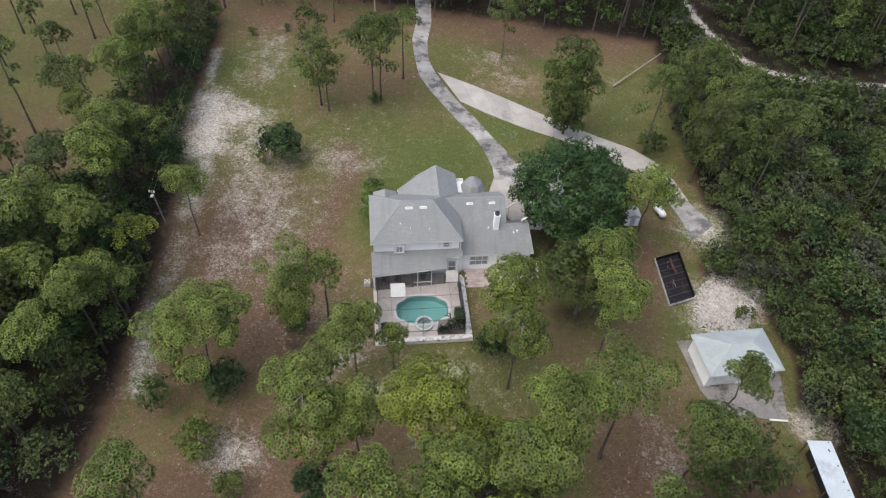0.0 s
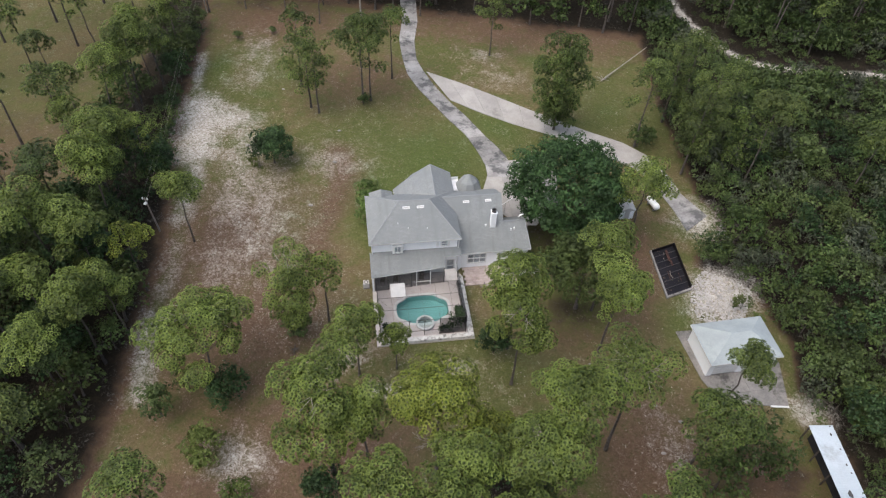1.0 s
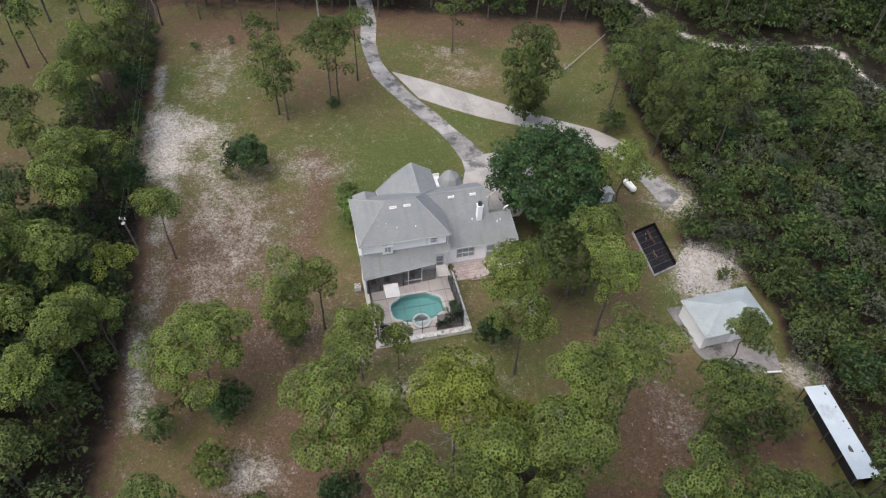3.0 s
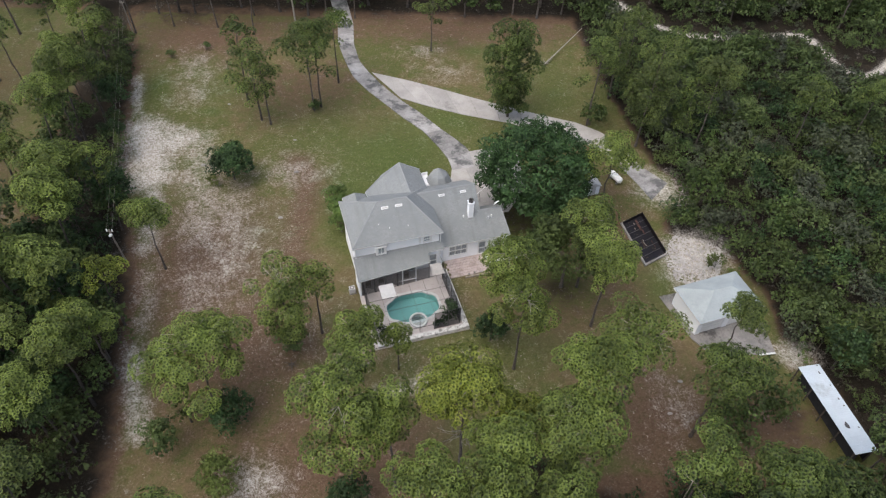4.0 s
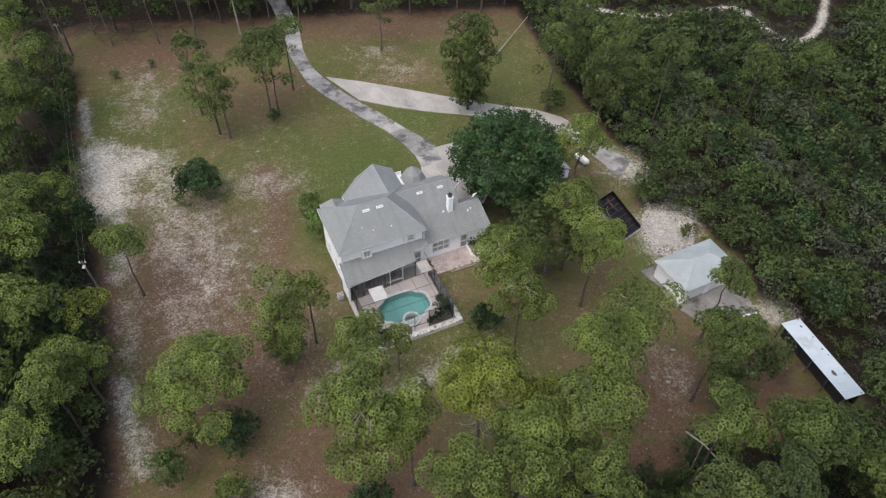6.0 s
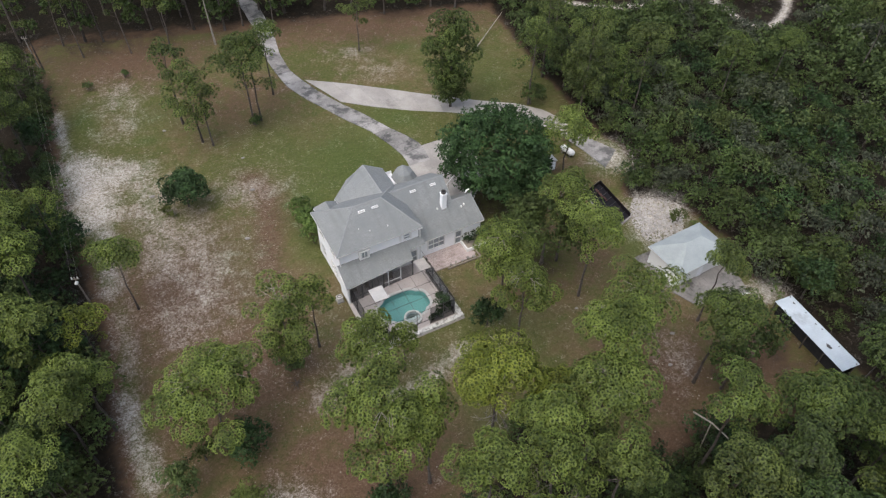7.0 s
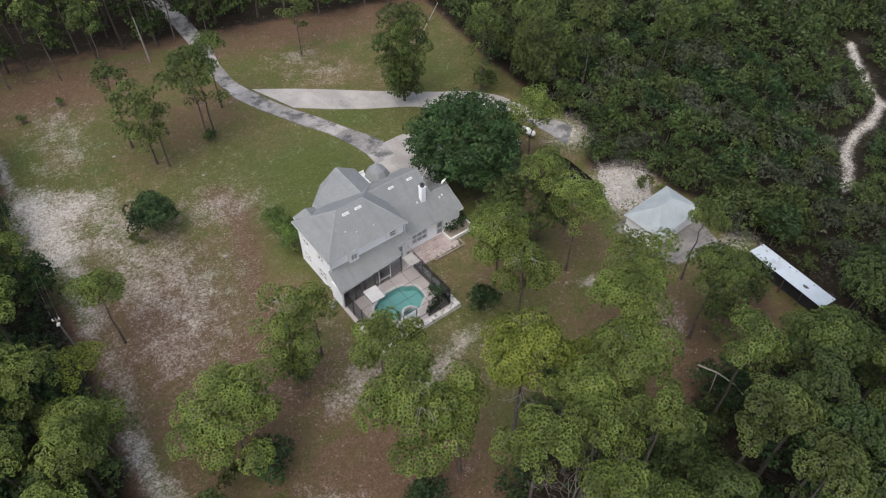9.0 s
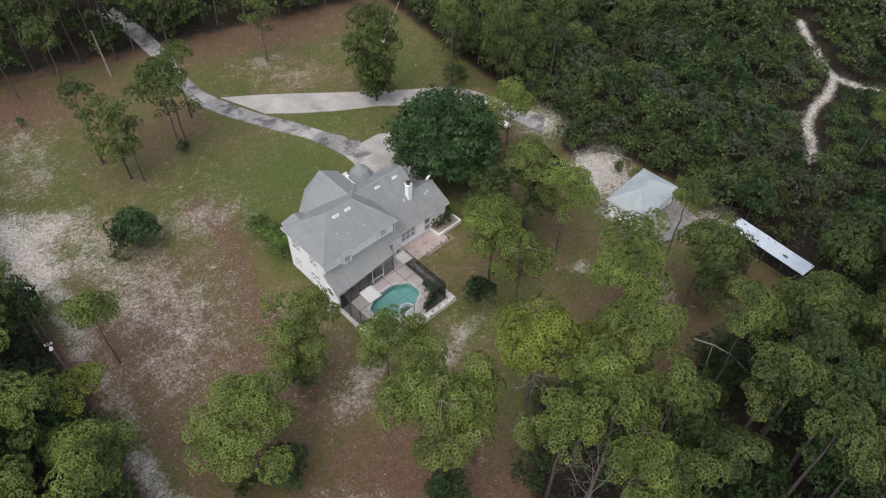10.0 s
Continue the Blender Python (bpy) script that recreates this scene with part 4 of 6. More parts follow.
# bay window box, upper storey
bm = boxes((2.35, 3.65, -0.36, 0.055, 5.75, 5.9), (2.4, 3.6, -0.34, 0.055, 4.68, 4.85), (2.4, 2.52, -0.34, 0.055, 4.85, 5.75), (3.48, 3.6, -0.34, 0.055, 4.85, 5.75), (2.52, 2.68, -0.34, -0.28, 4.85, 5.75), (3.32, 3.48, -0.34, -0.28, 4.85, 5.75), (2.97, 3.03, -0.33, -0.29, 4.85, 5.75))
bm.transform(Matrix.Translation((0, 0, -0.46)))
bay = part("bay_window", bm, M_TRIM, house, "white box bay window with dark panes")
part("pane", boxes((2.68, 3.32, -0.31, -0.3, 4.39, 5.29)), M_GLASS, bay).visible_shadow = False
part("back_panel", boxes((2.54, 3.46, -0.2, -0.16, 4.4, 5.28)), M_BLIND, bay)
for x in (7.4, 8.65):
    part("shutter", boxes((x, x + 0.26, 0.0, 0.055, 4.5, 5.34)), M_TRIM, house)
# gutter and downpipes
for x, y in ((0.12, 0.0), (9.9, 0.0), (10.22, 0.42)):
    part("downpipe", boxes((x, x + 0.09, y - 0.09, y, 0.1, 5.8 if x < 10 else 2.8)), M_TRIM, house)

# skylights lie along the slopes
def on_rear(x, y, z, tilt, size, name="skylight", label="white-rimmed skylight"):
    m = pose(x, y, z, tilt)
    bm = boxes((-size[0] / 2, size[0] / 2, -size[1] / 2, size[1] / 2, -0.05, 0.08), bevel=0.02)
    bm.transform(m)
    s = part(name, bm, M_TRIM, house, label)
    g = boxes((-size[0] / 2 + 0.07, size[0] / 2 - 0.07, -size[1] / 2 + 0.07, size[1] / 2 - 0.07, 0.082, 0.1), bevel=0.008)
    g.transform(m)
    part("dome", g, M_PANEL, s)


TILT_MAIN, TILT_LOW = math.degrees(math.atan2(2.65, 3.95)), math.degrees(math.atan2(4.3, 5.15))
for x in (4.25, 5.85):
    on_rear(x, 2.85, 6.0 + 2.65 * 3.25 / 3.95, TILT_MAIN, (0.8, 0.3))
for x in (11.3, 13.9):
    on_rear(x + 0.1, 4.65, 2.95 + 4.3 * 4.6 / 5.15, TILT_LOW, (0.72, 0.28))
for x, y in ((4.3, 0.9), (6.4, 0.8), (3.2, 1.4)):
    z = 6.0 + 2.65 * (y + 0.4) / 3.95
    part("vent_pipe", rod(bmesh.new(), (x, y, z - 0.1), (x, y, z + 0.14), 0.05), M_TRIM, house, "white roof vent pipe")
for x, y, z in ((16.4, 1.9, 4.5), (16.8, 2.0, 4.6), (13.45, 2.4, 4.95)):
    part("roof_vent", boxes((x - 0.08, x + 0.08, y - 0.08, y + 0.08, z - 0.3, z + 0.14)), M_TRIM, house, "small white roof vent")

# chimney
chim = part("chimney", boxes((14.0, 14.6, 2.2, 2.8, 4.2, 6.95), (13.95, 14.65, 2.15, 2.85, 6.95, 7.03)), M_STUCCO, house, "white stucco chimney")
part("flue", ring_wall(bmesh.new(), [(14.3 + 0.2 * math.cos(0.5236 * i), 2.5 + 0.2 * math.sin(0.5236 * i)) for i in range(12)], [(14.3 + 0.29 * math.cos(0.5236 * i), 2.5 + 0.29 * math.sin(0.5236 * i)) for i in range(12)], 6.95, 7.35), M_FRAME, chim, "dark metal chimney cowl")
part("flue_mouth", boxes((14.16, 14.44, 2.36, 2.64, 7.035, 7.15)), M_BLACK, chim)

# things fixed on the roof
antenna = thing("roof_antenna", HOUSE @ pose(16.1, 4.6, 3.3), "thin metal television antenna beside the gable", "antenna")
part("mast", rod(bmesh.new(), (0, 0, 0), (0, 0, 3.0), 0.025), M_FRAME, antenna)
part("boom", rod(bmesh.new(), (-0.75, -0.5, 2.95), (1.0, 0.75, 2.95), 0.03), M_WHITE, antenna)
for i in range(4):
    t = -0.5 + 0.4 * i
    part("element", rod(bmesh.new(), (t + 0.2, 0.7 * t - 0.28, 2.95), (t - 0.2, 0.7 * t + 0.28, 2.95), 0.01, sides=4), M_FRAME, antenna)
dish = thing("satellite_dish", HOUSE @ pose(17.6, 2.75, 5.1), "small white satellite dish on the roof", "satellite dish")
bm = bmesh.new()
bmesh.ops.create_uvsphere(bm, u_segments=12, v_segments=8, radius=0.6)
bmesh.ops.delete(bm, geom=[v for v in bm.verts if v.co.z > -0.38], context="VERTS")
bmesh.ops.solidify(bm, geom=bm.faces[:], thickness=0.02)
bm.transform(pose(0, 0, 0.75) @ pose(0, 0, 0, 125, 0, 30) @ Matrix.Translation((0, 0, 0.45)))
part("reflector", bm, M_WHITE, dish)
part("arm", rod(bmesh.new(), (0, 0, 0), (0, 0, 0.75), 0.03), M_FRAME, dish)

# ---- pool, deck and screen cage ----
from mathutils.geometry import tessellate_polygon


def outline_pool(grow=0.0, k=72):
    """The pool: a rectangle with broad cut, stepped corners."""
    out = []
    for i in range(k):
        a = 2 * math.pi * i / k
        c, s = math.cos(a), math.sin(a)
        r = (abs(c) ** 14 + abs(s) ** 14 + ((abs(c) + abs(s)) / 1.48) ** 14) ** (-1 / 14)
        step = 1 - 0.05 * math.exp(-(((math.degrees(a) % 90) - 45) / 7) ** 2)
        out.append((5.3 + (2.95 + grow) * r * c * step, -5.25 + (2.0 + grow) * r * s * step))
    return out


deck_rim = [(-0.1, -9.8), (10.5, -9.8), (10.5, -0.8), (9.78, 0.02), (0.25, 0.02), (-0.1, -2.2)]
hole = outline_pool(0.0)
tri = tessellate_polygon([[Vector((*p, 0)) for p in deck_rim], [Vector((*p, 0)) for p in hole]])
flat = deck_rim + hole
bm = bmesh.new()
vs = [bm.verts.new((*p, 0.12)) for p in flat]
for t in tri:
    bm.faces.new([vs[i] for i in t])
bmesh.ops.recalc_face_normals(bm, faces=bm.faces)
if sum(f.normal.z for f in bm.faces) < 0:
    bmesh.ops.reverse_faces(bm, faces=bm.faces)
side = [bm.verts.new((*p, -0.25)) for p in deck_rim]
for i in range(len(deck_rim)):
    j = (i + 1) % len(deck_rim)
    bm.faces.new((side[i], side[j], vs[j], vs[i]))
deck = part("pool_deck", bm, M_DECK, None)
deck.matrix_world = HOUSE
tagged(deck, "pinkish concrete pool deck behind the house", "pool deck", kind="structure")
pool = thing("swimming_pool", HOUSE, "teal-green swimming pool with pale coping", "pool")
bm = bmesh.new()
ring_wall(bm, outline_pool(-0.04), outline_pool(0.24), -0.05, 0.155)
part("coping", bm, M_COPING, pool)
bm = bmesh.new()
top = [bm.verts.new((*p, 0.11)) for p in outline_pool(-0.02)]
low = [bm.verts.new((*p, -0.75)) for p in outline_pool(-0.07)]
for i in range(72):
    bm.faces.new((top[i], low[i], low[(i + 1) % 72], top[(i + 1) % 72]))
bm.faces.new(low)
part("basin", bm, M_POOL, pool, "teal plaster basin")
bm = bmesh.new()
bm.faces.new([bm.verts.new((*p, 0.03)) for p in outline_pool(-0.02)])
part("water", bm, M_WATER, pool).visible_shadow = False
spa = thing("spa", HOUSE @ pose(5.35, -7.35, 0), "round raised spa with a white rim at the pool's edge", "spa")
circle = lambda r, k=28: [(r * math.cos(6.2832 * i / k), r * math.sin(6.2832 * i / k)) for i in range(k)]
part("rim", ring_wall(bmesh.new(), circle(0.8), circle(1.0), -0.3, 0.42), M_COPING, spa, "white rounded rim")
bm = bmesh.new()
ring_wall(bm, circle(0.45), circle(0.82), -0.4, -0.05)
bm.faces.new([bm.verts.new((x, y, -0.5)) for x, y in circle(0.82)])
part("seat_ring", bm, M_PAD, spa)
bm = bmesh.new()
bm.faces.new([bm.verts.new((x, y, 0.3)) for x, y in circle(0.81)])
part("spa_water", bm, M_WATER, spa).visible_shadow = False

low_wall = tagged(thing("low_wall", HOUSE, "weathered white low wall round the pool deck", "low wall", kind="structure"))
part("wall_run", boxes((9.84, 10.46, -9.76, -1.1, 0.124, 0.5), bevel=0.03), M_LOWWALL, low_wall)
part("wall_run", boxes((0.3, 9.83, -9.76, -9.22, 0.124, 0.48), bevel=0.03), M_LOWWALL, low_wall)
cage = thing("pool_cage", HOUSE, "dark aluminium pool cage with insect screens and a few white panels", "pool cage")
CX = [0.35, 1.8, 3.45, 5.1, 6.75, 8.3, 9.65]
CY = [-8.85, -7.2, -5.5, -3.75]
ZC = 2.85
for x in CX:
    part("post", boxes((x - 0.03, x + 0.03, -8.88, -8.82, 0.12, ZC)), M_FRAME, cage)
    y_top = -2.3 if x < 8 else -0.85
    part("rafter", boxes((x - 0.01, x + 0.01, -8.85, y_top, ZC - 0.05, ZC)), M_FRAME, cage)
for y in CY[1:] + [-2.1]:
    for x in (CX[0], CX[-1]):
        part("post", boxes((x - 0.04, x + 0.04, y - 0.04, y + 0.04, 0.12, ZC)), M_FRAME, cage)
for y in CY:
    part("purlin", boxes((CX[0], CX[-1], y - 0.01, y + 0.01, ZC - 0.048, ZC - 0.004)), M_FRAME, cage)
for z in (0.95,):
    part("rail", boxes((CX[0], CX[-1], -8.87, -8.83, z, z + 0.05)), M_FRAME, cage)
    for x in (CX[0], CX[-1]):
        part("rail", boxes((x - 0.02, x + 0.02, -8.85, -2.1, z + 0.004, z + 0.05)), M_FRAME, cage)
for i, (x0, x1) in enumerate(zip(CX, CX[1:])):
    for j, (y0, y1) in enumerate(zip(CY, CY[1:] + [-2.3])):
        if (i, j) == (1, 2):
            part("panel", boxes((x0 + 0.02, x1 - 0.02, y0 + 0.02, y1 + 0.18, ZC + 0.004, ZC + 0.03)), M_PANEL, cage, "opaque white roof panel")
        elif (i, j) == (5, 3):
            part("panel", boxes((8.1, 9.4, -3.68, -2.0, ZC + 0.004, ZC + 0.03)), M_CONCRETE_PALE, cage, "pale grey roof panel by the rear door")
        else:
            bm = bmesh.new()
            bm.faces.new([bm.verts.new(p) for p in ((x0, y0, ZC - 0.03), (x1, y0, ZC - 0.03), (x1, y1, ZC - 0.03), (x0, y1, ZC - 0.03))])
            part("screen", bm, M_SCREEN, cage)
    bm = bmesh.new()
    bm.faces.new([bm.verts.new(p) for p in ((x0, -8.85, 0.12), (x1, -8.85, 0.12), (x1, -8.85, ZC), (x0, -8.85, ZC))])
    part("screen", bm, M_DARKSCREEN if i > 3 else M_SCREEN, cage)
for x in (CX[0], CX[-1]):
    bm = bmesh.new()
    bm.faces.new([bm.verts.new(p) for p in ((x, -8.85, 0.12), (x, -2.1, 0.12), (x, -2.1, ZC), (x, -8.85, ZC))])
    part("screen", bm, M_DARKSCREEN, cage)
# cross braces in the two side bays
for a, b in (((8.3, -3.75, ZC), (9.65, -5.5, ZC)), ((9.65, -3.75, ZC), (8.3, -5.5, ZC)), ((0.35, -5.5, ZC), (1.8, -7.2, ZC))):
    part("brace", rod(bmesh.new(), a, b, 0.013, sides=4), M_FRAME, cage)
# lanai posts and screened front under the roof edge
for i, x in enumerate((0.3, 1.7, 3.0, 4.4, 5.0, 6.6, 8.2)):
    y = -2.2 + 0.6 * x / 8.3
    part("post", boxes((x - 0.045, x + 0.045, y - 0.045, y + 0.045, 0.12, 2.75)), M_TRIM if 3 < i < 6 else M_FRAME, cage)
bm = bmesh.new()
bm.faces.new([bm.verts.new(p) for p in ((0.3, -2.18, 0.12), (8.2, -1.61, 0.12), (8.2, -1.61, 2.72), (0.3, -2.18, 2.6))])
part("screen", bm, M_LANAISCREEN, cage, "dark insect screen closing the lanai")
part("rail", boxes((4.4, 6.6, -1.86, -1.8, 0.8, 0.88)), M_TRIM, cage)
part("lanai_wall", boxes((-0.05, 0.15, -2.2, 0.0, 0.0, 2.62)), M_STUCCO, house, "white stucco side wall of the lanai")
for x0, x1, z1 in ((0.9, 2.0, 0.85), (2.4, 3.1, 0.9), (5.4, 6.1, 0.5)):
    c = thing("patio_chair", HOUSE @ pose(x0, -0.9, 0.12, 0, 0, random.uniform(-20, 20)), "weathered patio chair in the shade of the lanai", "chair", "lanai chairs")
    part("seat", boxes((0, 0.55, -0.28, 0.28, 0.38, 0.44), bevel=0.01), M_TIMBER, c)
    part("backrest", boxes((0, 0.55, 0.26, 0.31, 0.44, 0.95), bevel=0.01), M_TIMBER, c)
    for lx in (0.03, 0.48):
        for ly in (-0.26, 0.22):
            part("leg", boxes((lx, lx + 0.05, ly, ly + 0.05, 0, 0.38)), M_TIMBER, c)

# ---- beside the house: condenser, brick patio, planter ----
condenser = thing("air_conditioner", HOUSE @ pose(-0.75, -1.2, 0) @ Matrix.Scale(0.8, 4), "pale air conditioner unit on a pad beside the wall", "air conditioner")
part("pad", boxes((-0.5, 0.5, -0.5, 0.5, -0.1, 0.08)), M_PAD, condenser)
part("casing", boxes((-0.4, 0.4, -0.4, 0.4, 0.08, 0.9), bevel=0.03), M_PANEL, condenser)
part("grille", ring_wall(bmesh.new(), circle(0.2, 16), circle(0.32, 16), 0.9, 0.93), M_PAD, condenser)
patio = tagged(thing("brick_patio", HOUSE, "pink brick paver patio behind the low wing", "patio", kind="structure"))
paver = boxes((-0.19, 0.19, -0.19, 0.19, -0.1, 0.075), bevel=0.012)
first = part("paver", paver, M_BRICK, patio)
spots = [(10.85 + 0.4 * i + (0.2 if j % 2 else 0), 0.28 - 0.4 * j) for j in range(7) for i in range(14)]
first.matrix_local = Matrix.Translation((*spots[0], 0))
for x, y in spots[1:]:
    p = new("paver", first.data)
    p.parent = patio
    p.matrix_local = pose(x, y, random.uniform(-0.008, 0.008))
edging = thing("timber_edging", HOUSE @ pose(0, 0, 0), "pale timber edging along the patio", "edging")
part("beam", boxes((12.3, 16.6, -2.75, -2.58, -0.05, 0.2), bevel=0.02), M_TIMBER, edging)
part("beam", boxes((16.62, 16.78, -2.75, -1.4, -0.05, 0.2), bevel=0.02), M_TIMBER, edging)
planter = thing("planter", HOUSE, "white block planter with shrubs in it", "planter")
part("kerb", boxes((15.6, 19.4, -1.35, -1.17, 0, 0.5), (15.6, 15.78, -1.17, 0.3, 0, 0.5), (19.22, 19.4, -1.17, 1.6, 0, 0.5), bevel=0.015), M_TRIM, planter)
part("soil", boxes((15.78, 19.22, -1.17, 0.46, 0, 0.35)), M_TIMBER, planter)
for x, y in ((12.9, -2.3), (13.6, -2.15), (14.4, -2.3), (15.2, -2.2), (15.9, -2.35), (13.2, -2.6)):
    bm = bmesh.new()
    bmesh.ops.create_icosphere(bm, subdivisions=1, radius=0.2)
    bm.transform(Matrix.Diagonal((random.uniform(0.7, 1.4), random.uniform(0.7, 1.2), random.uniform(0.5, 0.8), 1)))
    s = part("stone", bm, M_STONE, None, "grey garden stone at the patio edge")
    tagged(s, category="stone", group="patio stones")
    s.matrix_world = HOUSE @ pose(x, y, 0.14)
rng = np.random.default_rng(5)
for x, y, h, r in ((16.3, -0.3, 1.5, 0.6), (17.3, -0.5, 1.9, 0.75), (18.4, -0.2, 1.4, 0.65), (18.9, 0.9, 1.2, 0.5)):
    plant("shrub", HOUSE @ pose(x, y, 0.34), broadleaf(rng, h, r, 9, 0.17, 1.3, 0.15, 0.4), M_OAK, "small dark shrub in the planter", "shrub", "planter shrubs", "foliage", stem="stem")
for x, y, h, r, mt in ((8.8, -7.7, 2.2, 1.1, M_OAK), (8.9, -8.0, 2.0, 0.85, M_OAK), (8.0, -8.35, 1.2, 0.6, M_OAK), (9.1, -7.0, 1.8, 0.65, M_OAK), (7.2, -8.45, 0.9, 0.45, M_OAK), (9.15, -6.1, 1.3, 0.45, M_OAK), (0.9, -8.1, 1.6, 0.65, M_OAK), (1.7, -8.4, 1.1, 0.5, M_WOODOAK), (2.5, -8.5, 0.8, 0.35, M_WOODOAK)):
    plant("pool_shrub", HOUSE @ pose(x, y, 0.1), broadleaf(rng, h, r, 9, 0.16, 1.3, 0.1, 0.42), mt, "dark evergreen shrub inside the pool cage", "shrub", "pool shrubs", "foliage", stem="stem")

# ---- the garage ----
GARAGE = Matrix.Translation((17.05, 51.0, 0)) @ pose(0, 0, 0, 0, 0, 19.3)
garage = thing("garage", GARAGE, "white garage with a pale grey-green hip roof", "garage")
for name, rows in (("wall", [(0.3, 7.8, -0.5, -0.3, 0, 2.55)]), ("wall", [(0.3, 0.5, -4.75, -0.5, 0, 2.55)]), ("wall", [(7.6, 7.8, -4.75, -0.5, 0, 2.55)]),
                   ("wall", [(0.3, 0.9, -4.95, -4.75, 0, 2.55), (3.7, 4.4, -4.95, -4.75, 0, 2.55), (7.2, 7.8, -4.95, -4.75, 0, 2.55), (0.9, 3.7, -4.95, -4.75, 2.2, 2.55), (4.4, 7.2, -4.95, -4.75, 2.2, 2.55)])):
    part(name, boxes(*rows), M_STUCCO, garage)
for x in (0.9, 4.4):
    d = part("garage_door", boxes((x + 0.02, x + 2.78, -4.87, -4.82, 0.06, 2.18)), M_TRIM, garage, "white panelled garage door")
    for k in range(4):
        part("door_panel", boxes((x + 0.1, x + 2.7, -4.9, -4.872, 0.12 + 0.52 * k, 0.56 + 0.52 * k)), M_TRIM, d)
bm = bmesh.new()
e = [bm.verts.new(p) for p in ((0, -5.35, 2.6), (8.15, -5.35, 2.6), (8.15, 0, 2.6), (0, 0, 2.6))]
r = [bm.verts.new(p) for p in ((3.0, -2.68, 4.15), (5.2, -2.68, 4.15))]
for f in ((e[0], e[1], r[1], r[0]), (e[1], e[2], r[1]), (e[2], e[3], r[0], r[1]), (e[3], e[0], r[0])):
    bm.faces.new(f)
part("roof", bm, M_GARROOF, garage, "pale grey-green shingle hip roof")
part("fascia", boxes((0, 8.15, -5.35, -5.3, 2.42, 2.596), (0, 8.15, -0.05, 0, 2.42, 2.596), (0, 0.05, -5.3, -0.05, 2.42, 2.596), (8.1, 8.15, -5.3, -0.05, 2.42, 2.596), (0.05, 8.1, -5.3, -0.05, 2.4, 2.42)), M_TRIM, garage)
kerb = thing("parking_kerb", Matrix.Translation((26.3, 44.05, 0.05)) @ pose(0, 0, 0, 0, 0, 8), "white concrete parking kerb at the pad's edge", "kerb")
part("block", boxes((-0.95, 0.95, -0.1, 0.1, 0, 0.16), bevel=0.04), M_TRIM, kerb)

# ---- the long metal-roofed shed ----
a, b = Vector((28.75, 41.15, 0)), Vector((30.85, 31.55, 0))
turn = math.degrees(math.atan2(b.y - a.y, b.x - a.x))
SHED = Matrix.Translation(a) @ pose(0, 0, 0, 0, 0, turn)
LEN = (b - a).length
shed = thing("long_shed", SHED, "long open shed with a pale ribbed metal roof", "shed")
bm = bmesh.new()
k = 44
ribs = [(LEN * i / k + d, z) for i in range(k) for d, z in ((0.0, 2.33), (0.03, 2.342 if i % 4 == 0 else 2.335), (0.07, 2.342 if i % 4 == 0 else 2.335), (0.1, 2.33))] + [(LEN, 2.33)]
rows = [[bm.verts.new((x, y, z + (0 if up else -0.03))) for x, z in ribs] for y, up in ((-1.22, 1), (1.22, 1), (1.22, 0), (-1.22, 0))]
for a, b in ((0, 1), (1, 2), (2, 3), (3, 0)):
    for i in range(len(ribs) - 1):
        bm.faces.new((rows[a][i], rows[a][i + 1], rows[b][i + 1], rows[b][i]))
bmesh.ops.recalc_face_normals(bm, faces=bm.faces)
bm.transform(pose(0, 0, 0, -3))
part("roof", bm, M_METALROOF, shed, "pale ribbed metal roof")
for i in range(5):
    x = 0.15 + (LEN - 0.3) * i / 4
    for y in (-1.0, 1.0):
        part("post", boxes((x - 0.06, x + 0.06, y - 0.06, y + 0.06, -0.1, 2.32)), M_BARK, shed)
# dark sheet added between the posts to give the under-roof shade
part("shade_sheet", boxes((0.2, LEN - 0.2, -0.3, -0.26, 0, 2.15)), M_DARK, shed, "dark sheet added for the shade under the roof")
part("back_wall", boxes((0.2, LEN - 0.2, 1.05, 1.09, 0, 2.2)), M_DARK, shed, "dark timber back wall")
for x, y, rx, ry in ((6.95, 0.0, 0.42, 0.26), (4.1, 0.92, 0.14, 0.09), (1.0, 0.75, 0.2, 0.1)):
    # sheets of torn tar paper, curled at one side
    z = 2.336 - y * math.sin(radians(3))
    rim = [(x + rx * math.cos(t) * (1 - 0.25 * (i % 3 == 0)), y + ry * math.sin(t) * (0.55 if math.sin(t) > 0.3 else 1.0)) for i, t in enumerate(np.linspace(0, 2 * math.pi, 11)[:-1])]
    part("patch", prism(bmesh.new(), rim, z, z + 0.03), M_FRAME, shed, "dark torn patch on the roof")

# ---- the black-lined garden frame ----
FRAME = Matrix.Translation((15.3, 64.4, 0)) @ pose(0, 0, 0, 0, 0, -76.3)
SLANT = Matrix(((1, -0.325, 0, 0), (0, 0.946, 0, 0), (0, 0, 1, 0), (0, 0, 0, 1)))


def slanted(bm):
    bm.transform(SLANT)
    return bm


bed = thing("growing_bed", FRAME, "black-lined rectangular growing bed with a concrete kerb", "growing bed")
L7, W3 = 6.95, 1.63
part("kerb", slanted(boxes((-0.2, L7 + 0.25, -W3 - 0.22, -W3, -0.1, 0.22), (-0.2, L7 + 0.25, W3, W3 + 0.12, -0.1, 0.22), (L7, L7 + 0.25, -W3, W3, -0.1, 0.22), (-0.2, 0, -W3, W3, -0.1, 0.22))), M_PAD, bed)
part("liner", slanted(boxes((0, L7, -W3, W3, -0.1, 0.0), (0, L7, W3 - 0.04, W3 - 0.004, 0, 0.6), (0, 0.04, -W3, W3 - 0.05, 0, 0.5))), M_BLACK, bed)
